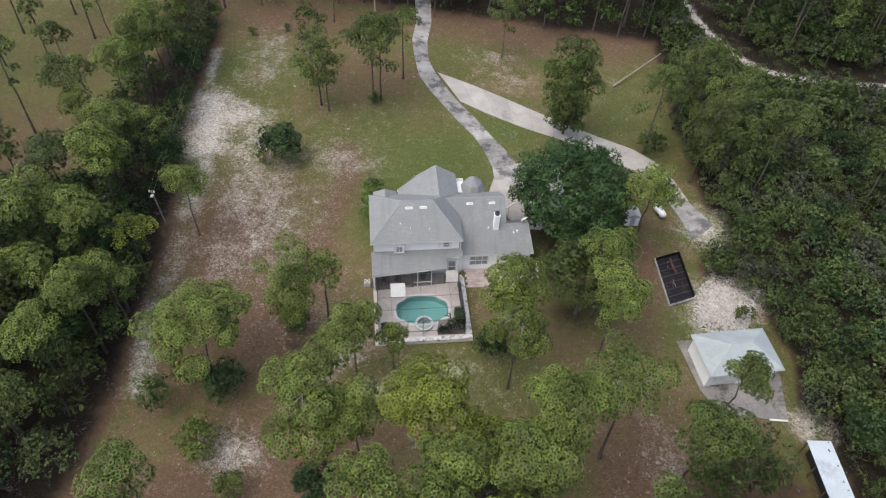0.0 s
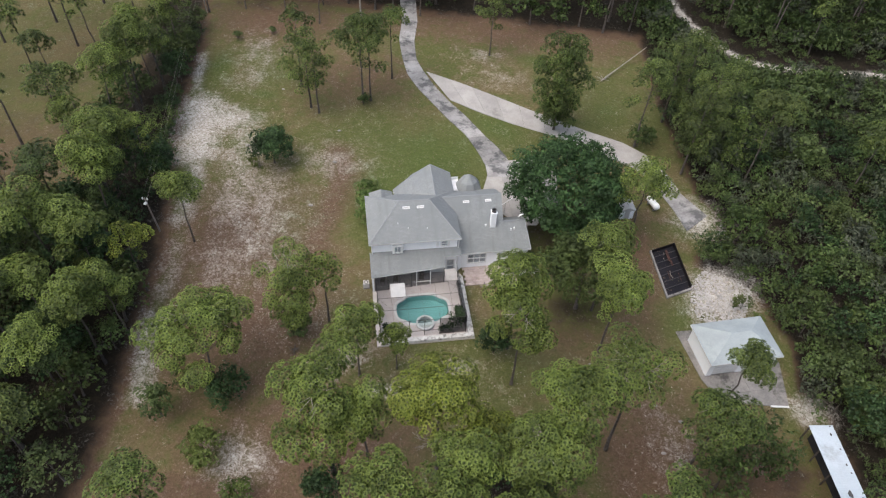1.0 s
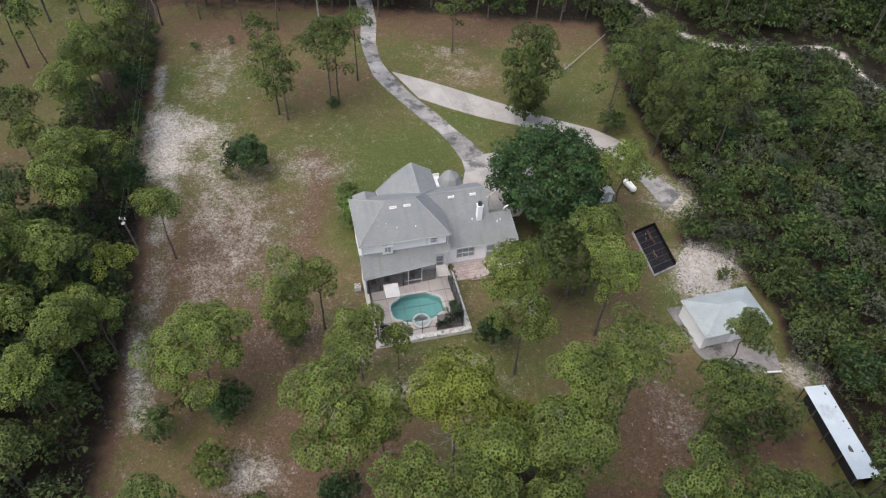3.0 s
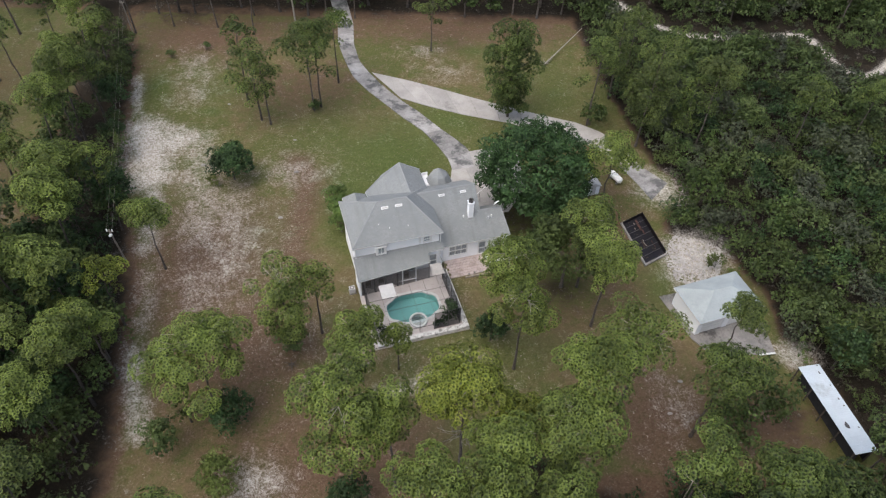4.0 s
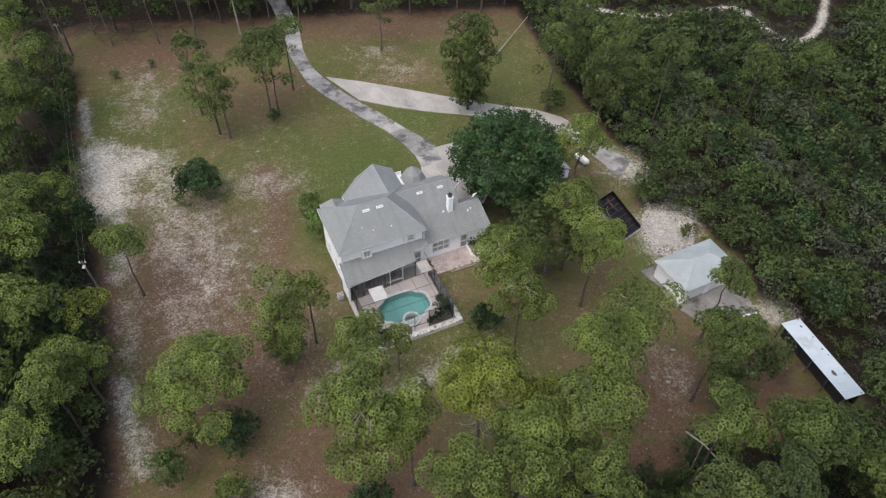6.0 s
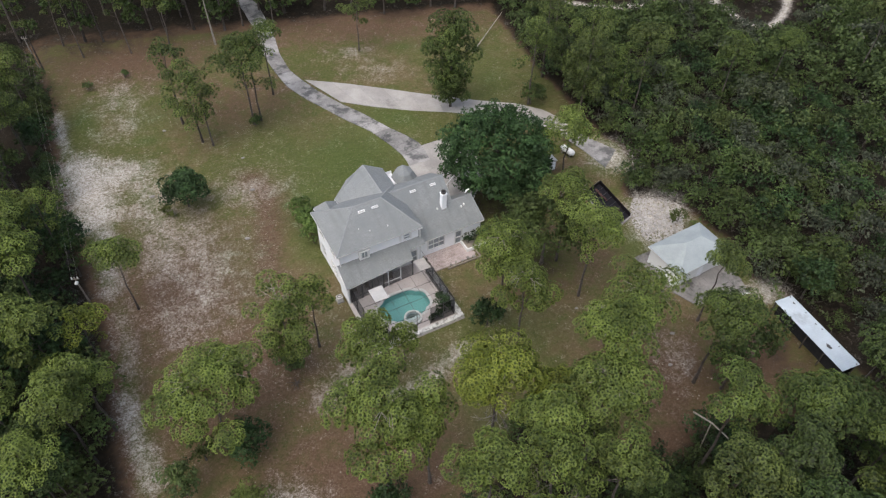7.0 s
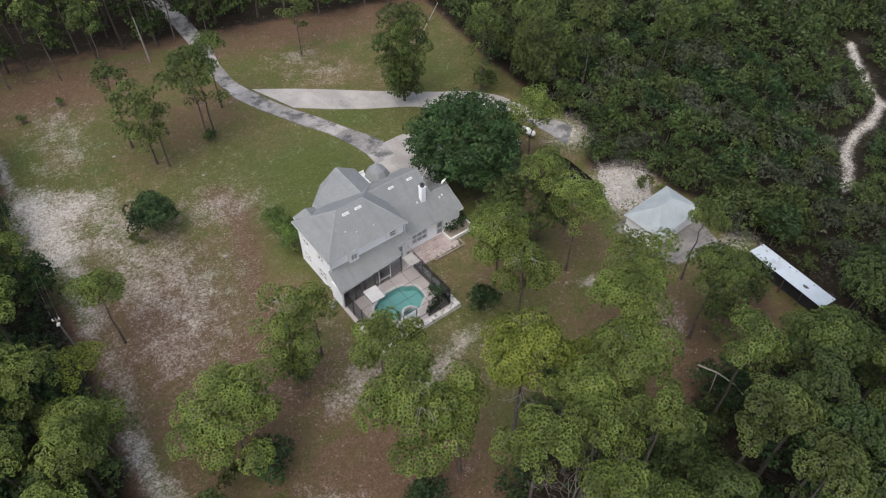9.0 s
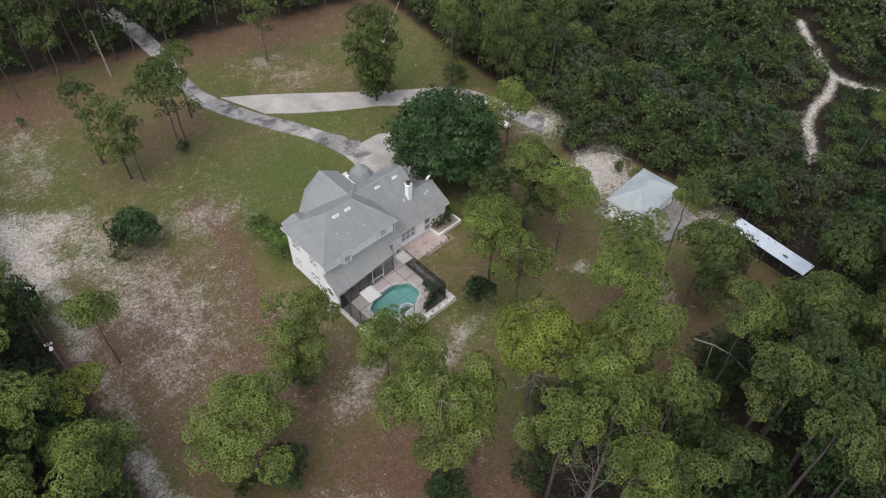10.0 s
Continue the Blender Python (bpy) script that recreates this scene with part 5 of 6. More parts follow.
for i in range(1, 7):
    part("cross_bar", slanted(boxes((L7 * i / 7 - 0.025, L7 * i / 7 + 0.025, -W3, W3 - 0.05, 0.2, 0.25))), M_FRAME, bed)
for y0, y1, x0, x1 in ((0.1, 0.42, 0.5, 2.3), (0.3, 0.5, 2.2, 3.1), (-0.6, -0.52, 3.6, 5.0), (0.7, 0.78, 4.4, 5.6)):
    part("board", slanted(boxes((x0, x1, y0, y1, 0.252, 0.29))), M_RUST, bed, "rust-brown board lying across the bars")
for i in range(5):
    x, y = random.uniform(0.4, 6.0), random.uniform(-1.1, 1.2)
    part("board", boxes((x, x + random.uniform(0.2, 0.5), y, y + 0.07, 0.0, 0.05)), M_TIMBER, bed)

# ---- white shed, fuel tank and lamp post ----
hut = thing("garden_hut", Matrix.Translation((10.6, 69.7, 0)) @ pose(0, 0, 0, 0, 0, 17) @ Matrix.Scale(0.8, 4), "small white garden hut under the oak", "hut")
part("wall", boxes((-1.1, 1.1, -1.1, 1.1, 0, 1.9)), M_STUCCO, hut)
bm = bmesh.new()
prism(bm, [(-1.3, 1.9), (1.3, 1.9), (0, 2.6)], -1.3, 1.3)
bm.transform(pose(0, 0, 0, 90))
part("roof", bm, M_PANEL, hut, "white sheet roof")
part("door", boxes((-0.4, 0.4, -1.14, -1.1, 0.05, 1.75)), M_PANEL, hut)
tank = thing("fuel_tank", Matrix.Translation((14.3, 71.9, 0)) @ pose(0, 0, 0, 0, 0, -60), "white capsule fuel tank on low feet", "tank")
bm = bmesh.new()
bmesh.ops.create_uvsphere(bm, u_segments=16, v_segments=12, radius=0.45)
for v in bm.verts:
    v.co.z += 0.75 if v.co.z > 0.001 else -0.75 if v.co.z < -0.001 else 0
bm.transform(pose(0, 0, 0.68, 0, 90))
part("vessel", bm, M_WHITE, tank)
for x in (-0.6, 0.6):
    part("foot", boxes((x - 0.1, x + 0.1, -0.3, 0.3, -0.05, 0.32)), M_PAD, tank)
part("valve_cover", rod(bmesh.new(), (0, 0, 1.05), (0, 0, 1.25), 0.16, sides=10), M_WHITE, tank)


def utility_pole(x, y, label, lamp=True):
    p = thing("utility_pole", pose(x, y, 0), label, "utility pole", "utility poles")
    part("pole", rod(bmesh.new(), (0, 0.3, -0.2), (0, -0.3, 6.1), 0.12, 0.08, 8), M_DEADWOOD, p)
    arm = part("cross_arm", boxes((-0.35, 0.4, -0.34, -0.24, 5.75, 5.87), bevel=0.01), M_TIMBER, p)
    for u in (-0.28, 0.3):
        part("insulator", rod(bmesh.new(), (u, -0.29, 5.87), (u, -0.29, 6.1), 0.09, 0.06, 8), M_WHITE if lamp else M_PAD, arm)
    if lamp:
        part("lamp_head", boxes((-0.1, 0.22, -0.75, -0.32, 5.35, 5.55), bevel=0.05), M_WHITE, p, "white yard lamp on the pole")
    return p


utility_pole(-45.6, 54.7, "grey timber utility pole with white insulators at the wood")
utility_pole(-60.4, 105.4, "grey timber utility pole deep in the far trees", False)
for u in (-0.28, 0.3):
    bm = bmesh.new()
    a, b = Vector((-45.6 + u, 54.41, 6.05)), Vector((-60.4 + u, 105.11, 6.05))
    pts = [a.lerp(b, k / 14) - Vector((0, 0, 2.4 * (k / 14) * (1 - k / 14))) for k in range(15)]
    for p, q in zip(pts, pts[1:]):
        rod(bm, p, q, 0.009, sides=4)
    tagged(part("overhead_cable", bm, M_DEADWOOD, None, "thin grey overhead cable slung between poles"), category="cable", group="overhead cables")

# ---- the trees of the yard: x, y, height, crown radius, crown depth, clumps, needles, label ----
rng = np.random.default_rng(11)
PINE_LABEL = "tall pine with a bare trunk and bright green needle clumps"
YARD_PINES = [
    (-24.4, 43.3, 12.6, 3.3, 8.4, 20, M_PINE, "slim pine with dark green clumps low on the trunk"),
    (-21.7, 45.6, 11.2, 2.4, 3.2, 9, M_PINE, "slender pine with a thin sparse crown"),
    (-16.8, 39.6, 10.4, 3.3, 3.4, 14, M_PINE, "flat-topped green pine beside the pool cage"),
    (-13.2, 41.2, 7.2, 1.7, 3.0, 6, M_PINE, "young green pine by the deck"),
    (-31.0, 36.3, 11.8, 5.6, 5.5, 26, M_PINE, "wide flat-topped pine over bare soil"),
    (-16.6, 28.9, 16.2, 5.1, 7.0, 25, M_PINE, "broad green pine with grey limbs"),
    (-12.9, 28.6, 14.0, 2.6, 5.0, 9, M_PINE, PINE_LABEL),
    (-7.0, 29.8, 17.5, 3.9, 5.0, 18, M_YELLOW, "yellow-green pine, the palest of the trees"),
    (-2.7, 28.9, 14.5, 2.0, 3.5, 7, M_YELLOW, "small yellowing pine beside the yellow-green one"),
    (-2.1, 46.0, 14.2, 3.6, 7.0, 18, M_PINE, "green pine behind the brick patio"),
    (-1.2, 41.6, 13.0, 3.4, 7.0, 16, M_PINE, PINE_LABEL),
    (7.7, 47.4, 13.2, 3.6, 5.0, 16, M_PINE, PINE_LABEL),
    (6.8, 53.0, 12.4, 3.5, 4.0, 14, M_PINE, "green pine rising through a dull oak"),
    (8.6, 36.0, 15.0, 4.4, 5.5, 17, M_PINE, "open-crowned pine with a leaning trunk"),
    (3.0, 31.2, 17.8, 3.9, 6.0, 18, M_PINE, PINE_LABEL),
    (1.2, 27.2, 17.0, 3.9, 7.0, 18, M_PINE, PINE_LABEL),
    (-4.0, 25.2, 16.6, 3.4, 7.0, 15, M_PINE, PINE_LABEL),
    (19.6, 41.6, 11.8, 2.5, 2.0, 16, M_DARKPINE, "dark tufted pine in front of the garage"),
    (15.7, 34.2, 13.6, 3.4, 7.0, 15, M_DARKPINE, PINE_LABEL),
    (-9.9, 21.5, 18.2, 3.2, 6.0, 14, M_PINE, PINE_LABEL),
    (-5.2, 21.2, 18.2, 3.0, 6.0, 13, M_PINE, PINE_LABEL),
    (0.0, 20.7, 17.5, 3.0, 6.0, 13, M_PINE, PINE_LABEL),
    (-6.6, 16.5, 18.5, 3.2, 6.0, 13, M_PINE, PINE_LABEL),
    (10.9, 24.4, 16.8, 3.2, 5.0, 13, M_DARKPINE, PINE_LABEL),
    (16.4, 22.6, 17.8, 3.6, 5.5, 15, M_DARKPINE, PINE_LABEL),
    (11.9, 15.0, 18.2, 3.0, 4.5, 12, M_DIMPINE, PINE_LABEL),
    (12.4, 18.6, 18.0, 2.8, 4.5, 11, M_DIMPINE, PINE_LABEL),
    (3.5, 16.4, 12.2, 2.6, 4.0, 10, M_DIMPINE, "shorter dull pine under taller ones"),
    (3.4, 20.4, 10.0, 2.3, 4.0, 9, M_DIMPINE, "shorter dull pine under taller ones"),
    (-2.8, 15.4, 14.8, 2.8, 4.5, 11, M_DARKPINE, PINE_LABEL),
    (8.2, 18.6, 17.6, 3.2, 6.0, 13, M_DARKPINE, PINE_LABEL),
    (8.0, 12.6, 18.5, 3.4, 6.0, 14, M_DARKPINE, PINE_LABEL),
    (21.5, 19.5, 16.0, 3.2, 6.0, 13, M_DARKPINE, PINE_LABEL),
    (-40.9, 54.2, 10.4, 2.9, 3.6, 12, M_PINE, "lone green pine on the sandy strip"),
    (-28.0, 86.2, 14.2, 4.5, 9.0, 22, M_DARKPINE, "dark pine beside the driveway"),
    (-27.0, 86.9, 13.2, 2.4, 5.5, 9, M_DARKPINE, "slender dark pine beside a twin trunk"),
    (-35.1, 83.2, 12.4, 3.8, 8.0, 18, M_DARKPINE, "dark pine on the dry lawn"),
    (-33.6, 82.2, 11.6, 2.4, 5.5, 9, M_DARKPINE, "slender dark pine beside a twin trunk"),
    (-38.0, 88.0, 13.5, 3.0, 6.0, 11, M_DARKPINE, PINE_LABEL),
    (-25.1, 93.2, 12.2, 3.4, 4.5, 12, M_DARKPINE, "dark pine arching over the driveway"),
    (0.6, 85.6, 15.2, 3.7, 13.0, 30, M_DARKPINE, "columnar dark pine at the side drive"),
    (12.2, 84.2, 14.2, 3.6, 8.0, 16, M_DARKPINE, PINE_LABEL),
    (18.5, 79.5, 13.8, 4.0, 9.0, 20, M_DARKPINE, PINE_LABEL),
    (20.8, 85.0, 13.5, 3.8, 9.0, 18, M_DARKPINE, PINE_LABEL),
    (16.4, 91.0, 14.0, 3.6, 9.0, 17, M_DARKPINE, PINE_LABEL),
    (11.2, 65.6, 12.2, 3.9, 6.0, 19, M_PINE, "pale-needled pine above the garden hut"),
    (-11.0, 103.2, 11.0, 3.4, 6.5, 13, M_DARKPINE, PINE_LABEL),
    (23.5, 89.5, 13.0, 3.6, 9.0, 16, M_DARKPINE, PINE_LABEL),
    (24.8, 80.5, 11.0, 3.4, 8.0, 15, M_DARKPINE, PINE_LABEL),
    (19.5, 96.0, 13.0, 3.4, 8.0, 15, M_DARKPINE, PINE_LABEL),
    (-52.5, 59.4, 13.8, 3.0, 5.0, 13, M_PINE, PINE_LABEL),
    (-51.4, 56.0, 11.6, 2.6, 4.5, 11, M_PINE, PINE_LABEL),
    (-49.5, 62.2, 11.8, 2.8, 4.5, 12, M_PINE, PINE_LABEL),
    (-46.1, 43.8, 13.4, 3.0, 5.0, 13, M_PINE, PINE_LABEL),
    (-42.9, 36.2, 13.4, 3.0, 5.0, 13, M_PINE, PINE_LABEL),
    (-41.6, 39.3, 12.0, 2.6, 5.0, 11, M_PINE, PINE_LABEL),
    (-43.0, 46.0, 10.6, 2.4, 4.5, 10, M_YELLOW, "yellow-green pine at the wood's edge"),
    (-44.4, 31.3, 12.2, 3.0, 5.0, 12, M_PINE, PINE_LABEL),
    (-56.6, 81.2, 12.2, 2.8, 5.0, 12, M_DARKPINE, PINE_LABEL),
    (-57.3, 74.4, 12.6, 2.8, 5.0, 12, M_DARKPINE, PINE_LABEL),
    (-61.4, 65.2, 15.2, 3.2, 6.0, 13, M_DARKPINE, PINE_LABEL),
    (-29.4, 20.6, 13.4, 3.4, 5.0, 13, M_DARKPINE, PINE_LABEL),
    (-29.6, 114.5, 13.0, 3.0, 6.0, 12, M_DARKPINE, "dark pine over the far end of the driveway"),
    (-24.4, 113.0, 12.0, 2.8, 6.0, 11, M_DARKPINE, "dark pine over the far end of the driveway"),
    (-31.6, 118.5, 14.0, 3.2, 6.5, 12, M_DARKPINE, "dark pine over the far end of the driveway"),
    (-26.8, 119.5, 13.0, 3.2, 6.5, 12, M_DARKPINE, "dark pine over the far end of the driveway"),
]
pines = []
for x, y, h, r, d, k, mt, label in YARD_PINES:
    pines.append(plant("pine_tree", pose(x, y, 0), pine(rng, h, r, d, int(k * 1.5) if y > 62 else k, dense=0.78 if y > 62 and k < 25 else 0.68 if label.startswith("open") else 1.0, knot=0.72 if y > 62 and k < 25 else 1.0), mt, label, "pine tree", "pines"))
    if r >= 3.3 and 24 < y < 60 or label.startswith("open"):  # grey dead twigs that show through the thin middle of the crown
        bm = bmesh.new()
        for _ in range(24 if label.startswith("open") else 11):
            a, q, z = rng.uniform(0, 6.28), r * rng.uniform(0.2, 0.65), h - rng.uniform(0.2, 1.3)
            mid = (0.5 * q * math.cos(a + 0.2), 0.5 * q * math.sin(a + 0.2), h - 0.9)
            rod(bm, (0, 0, h - 1.6), mid, 0.035, 0.026, 4)
            rod(bm, mid, (q * math.cos(a), q * math.sin(a), z), 0.026, 0.012, 4)
            rod(bm, mid, (q * math.cos(a + 0.5), q * math.sin(a + 0.5), z + 0.1), 0.022, 0.01, 4)
        part("dead_branch", bm, M_DEADWOOD, pines[-1], "bare grey branch in the crown")

# broad trees and large shrubs
oak_heart = broadleaf(rng, 10.9, 6.7, 46, 0.4, 1.5, 0.02, 0.24, 0.45, under=-0.8, shell=(0.7, 0.86))
oak_shell = broadleaf(rng, 11.9, 7.35, 150, 0.2, 1.7, 0.02, 0.135, 0.45, under=-0.75, shell=(0.74, 0.97), squash=0.8)
oak_crown = np.concatenate([oak_heart[1][0], oak_shell[1][0]]), np.concatenate([oak_heart[1][1], oak_shell[1][1] + len(oak_heart[1][0])])
plant("oak_tree", pose(2.7, 66.8, 0), (oak_shell[0], oak_crown), M_BIGOAK, "huge round dark green oak beside the house", "oak tree")
BROAD = [
    (5.0, 53.0, 10.2, 4.5, 42, M_WOODOAK, "dull green oak with hanging moss-grey twigs"),
    (3.2, 56.0, 8.0, 3.2, 24, M_WOODOAK, "low dark oak under the pines"),
    (21.4, 35.8, 8.6, 3.6, 30, M_WOODOAK, "spreading dull green oak between garage and shed"),
    (18.2, 33.0, 7.4, 2.6, 20, M_WOODOAK, "grey-green oak beside a pine"),
    (32.8, 42.5, 6.5, 2.6, 20, M_OAK, "dark oak at the end of the long shed"),
    (12.6, 84.2, 3.4, 2.0, 26, M_WOODOAK, "low bush round the pines' feet"),
]
for x, y, h, r, k, mt, label in BROAD:
    plant("oak_tree", pose(x, y, 0), broadleaf(rng, h, r, k, 0.26, 1.2, 0.12, 0.3), mt, label, "oak tree", "small oaks")
BUSHES = [
    (-36.3, 70.2, 5.5, 2.8, 34, M_OAK, "round dark green bush on the dry lawn"), (-38.6, 69.0, 1.4, 0.9, 8, M_SCRUBLIME, "small yellow-green shrub beside the bush"),
    (-22.0, 63.5, 3.6, 1.9, 18, M_HEDGE, "green hedge shrub at the house corner"), (-21.2, 61.0, 3.0, 1.5, 14, M_HEDGE, "green hedge shrub against the wall"), (-22.6, 66.0, 2.8, 1.5, 13, M_HEDGE, "leafy hedge shrub at the lawn"),
    (-28.8, 28.3, 4.2, 2.0, 18, M_SCRUBLIME, "light green round bush on bare soil"), (-24.0, 24.6, 3.4, 1.6, 14, M_SCRUBLIME, "light green bush on bare soil"),
    (-24.6, 43.6, 3.4, 1.6, 18, M_SCRUB, "dark shrub at the foot of a pine"), (-29.0, 34.6, 3.8, 2.2, 20, M_OAK, "dark bush in the shade of a pine"),
    (-34.6, 31.5, 4.8, 1.9, 15, M_SCRUB, "ragged dull green bush on bare soil"), (-33.0, 34.6, 4.4, 1.5, 13, M_SCRUBLIME, "thin yellow-green sapling on bare soil"), (-16.7, 26.6, 4.4, 2.0, 22, M_OAK, "dark leafy bush under a pine"),
    (-3.5, 45.2, 3.6, 1.9, 20, M_OAK, "dark bush at the foot of a pine"), (-1.0, 33.8, 2.6, 1.5, 12, M_OAK, "dark low bush under the pines"), (-47.4, 101.5, 1.4, 0.9, 8, M_SCRUB, "small dark bush on the dry grass"),
    (-52.3, 99.0, 1.3, 0.8, 8, M_SCRUB, "small dark bush on the dry grass"), (14.2, 86.3, 1.8, 1.3, 10, M_HEDGE, "low green bush by the drive"), (23.8, 56.5, 2.2, 1.1, 10, M_SCRUBLIME, "lime green bush behind the garage"),
    (25.2, 54.6, 1.8, 0.9, 9, M_SCRUBLIME, "lime green bush behind the garage"), (-27.8, 85.6, 1.8, 1.1, 12, M_SCRUB, "dark ivy-like shrub round the pine's foot"),
]
for x, y, h, r, k, mt, label in BUSHES:
    plant("bush", pose(x, y, 0), broadleaf(rng, h, r, k, 0.22, 1.8, 0.08, 0.36), mt, label, "bush", "yard bushes", "foliage", stem="stem")

# ---- woods and scrub round the yard ----
scrub_kinds = [broadleaf(rng, h, r, k + 4, 0.2, 1.0, 0.02, 0.33, limbs=4, shell=(0.5, 0.95)) for h, r, k in ((3.2, 1.8, 11), (2.6, 1.6, 10), (3.8, 2.1, 13), (2.3, 1.5, 9), (3.0, 2.2, 13))]
thicket_kinds = [broadleaf(rng, h, r, k + 2, 0.25, 1.0, 0.02, 0.36, shell=(0.5, 0.95)) for h, r, k in ((3.2, 1.8, 10), (2.7, 1.6, 9), (3.8, 2.0, 11), (2.4, 1.5, 8), (3.0, 2.2, 11))]
coarse_kinds = [broadleaf(rng, h, r, k, 0.42, 0.62, 0.05, 0.34) for h, r, k in ((6.0, 2.8, 14), (4.8, 2.5, 12), (7.5, 3.1, 16))]
understory = [broadleaf(rng, h, r, k, 0.22, 0.85, 0.06, 0.32) for h, r, k in ((6.5, 2.7, 20), (5.0, 2.4, 17), (8.0, 3.0, 24), (4.2, 2.3, 15))]
far_pines = [pine(rng, h, r, d, k, 0.25, puff=p) for h, r, d, k, p in ((13, 3.0, 4.5, 11, 1.25), (15, 3.3, 5, 13, 1.3), (11.5, 2.7, 4, 9, 1.2), (16, 3.1, 5, 11, 1.4), (14, 2.6, 4, 8, 1.35))]

distant_pines = [pine(rng, h, r, d, k, 0.34) for h, r, d, k in ((13, 3.0, 6, 10), (15, 3.2, 7, 11), (11.5, 2.7, 5.5, 9), (16, 3.0, 7, 11))]


def grow(protos, spots, name, label, category, group, mats, crown="crown", stem="trunk", scales=(0.8, 1.2)):
    """Copies of a few built plants, each turned and sized its own way, as single things."""
    made = {}
    for i, (x, y) in enumerate(spots):
        k, m = rng.integers(len(protos)), mats[rng.integers(len(mats))]
        s = rng.uniform(*scales) * height_by_trail(x, y)
        at = pose(x, y, -0.05, rng.normal(0, 2.5), rng.normal(0, 2.5), rng.uniform(0, 360))
        if (k, m.name) not in made:
            made[k, m.name] = plant(name, at, protos[k], m, label, category, group, crown, stem=stem)
        else:
            copy_thing(made[k, m.name], at @ Matrix.Diagonal((s, s, s * rng.uniform(0.85, 1.15), 1)))


def merge(protos, spots, material, bark, ob_name, label, scales=(0.75, 1.6)):
    """Growth too thick to count, as one piece."""
    for which, mt, nm in ((1, material, ob_name),) + (((0, bark, ob_name + "_stems"),) if bark else ()):
        vs, fs, n0 = [], [], 0
        local = np.random.default_rng(77)
        for x, y in spots:
            v, f = protos[local.integers(len(protos))][which]
            a, s = local.uniform(0, 6.28), local.uniform(*scales) * height_by_trail(x, y)
            c, d = math.cos(a) * s, math.sin(a) * s
            vs.append(np.stack([c * v[:, 0] - d * v[:, 1] + x, d * v[:, 0] + c * v[:, 1] + y, v[:, 2] * s * local.uniform(0.85, 1.15)], 1))
            fs.append(f + n0)
            n0 += len(v)
        allv, allf = np.concatenate(vs), np.concatenate(fs)
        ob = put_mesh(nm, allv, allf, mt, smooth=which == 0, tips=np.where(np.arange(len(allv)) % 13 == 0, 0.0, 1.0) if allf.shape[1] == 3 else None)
        tagged(ob, label, "undergrowth", kind="stuff")


def scatter(k, x0, x1, y0, y1, gap, keep):
    """Random spots at least gap apart where keep holds."""
    out, cells = [], {}
    for _ in range(k):
        x, y = rng.uniform(x0, x1), rng.uniform(y0, y1)
        if not keep(x, y):
            continue
        cx, cy = int(x // gap), int(y // gap)
        if any((px - x) ** 2 + (py - y) ** 2 < gap * gap for i in (-1, 0, 1) for j in (-1, 0, 1) for px, py in cells.get((cx + i, cy + j), ())):
            continue
        cells.setdefault((cx, cy), []).append((x, y))
        out.append((x, y))
    return out


def off_trails(x, y, d):
    return min(float(line_distance(x, y, t)) for t in (TRAIL_A, TRAIL_B, TRAIL_C)) > d


def height_by_trail(x, y):
    """Growth is kept low beside the sand trail."""
    return float(np.clip(min(1.1 * float(line_distance(x, y, TRAIL_A)), 1.3 * float(line_distance(x, y, TRAIL_B)), 1.5 * float(line_distance(x, y, TRAIL_C))) / 6.0, 0.28, 1.0))


right = lambda x, y: x > edge_x(y, RIGHT_EDGE) + 0.6
left = lambda x, y: edge_x(y, LEFT_EDGE) - np.interp(y, [44, 58, 90], [30, 12, 8]) < x < edge_x(y, LEFT_EDGE) - (5.2 if 61 < y < 82 else 1.5) and math.hypot(x + 44.8, y - 52.4) > 3.8
near_shed = lambda x, y: 26 < x < 31.2 + 0.22 * (41 - y) and 29 < y < 43
scrub_spots = scatter(16000, 14, 100, 28, 128, 1.95, lambda x, y: right(x, y) and off_trails(x, y, 1.7) and off_trails(x + 1.2, y + 1.0, 1.7) and not near_shed(x, y) and not (y < 36 and x < 36))
scrub_spots.sort(key=lambda p: math.hypot(p[0] - 24, p[1] - 58))
grow(scrub_kinds, scrub_spots[:280], "scrub_bush", "dull green scrub oak bush in the thicket", "bush", "scrub", [M_SCRUB, M_WOODOAK, M_SCRUBGREY, M_WOODOAK, M_OAK], "foliage", "stem", (0.75, 1.5))
# spots right of the shed, where dim light goes into darker oak leaves
shaded = lambda p: p[0] > 31 and p[1] < 60
rest = [p for p in scrub_spots[280:] if not shaded(p)]
merge(thicket_kinds, [p for p in scrub_spots[280:] if shaded(p) and (p[1] > 52 or math.sin(12.9 * p[0] + 78.2 * p[1]) > -0.1)], M_OAK, None, "dark_thicket", "thicket behind the shed, its dimness put into dark oak leaves")
merge(thicket_kinds, [p for i, p in enumerate(rest) if i % 8 < 5], M_SCRUB, None, "scrub_thicket", "dull green thicket of low scrub oak", (0.65, 1.6))
merge(thicket_kinds, [p for i, p in enumerate(rest) if i % 8 in (5, 6)], M_WOODOAK, None, "oak_thicket", "dark green thicket of low oak", (0.65, 1.6))
merge(thicket_kinds, [p for i, p in enumerate(rest) if i % 8 == 7], M_SCRUBGREY, None, "grey_thicket", "grey-green thicket of low scrub")
# pines that stand in the scrub
grow(far_pines, scatter(60, 26, 95, 78, 125, 7, lambda x, y: right(x, y) and off_trails(x, y + 3, 5.5) and (y < 90 or y > 115)) + [(52, 44)], "pine_tree", "thin dark pine standing in the scrub", "pine tree", "scrub pines", [M_DARKPINE], scales=(0.7, 0.95))
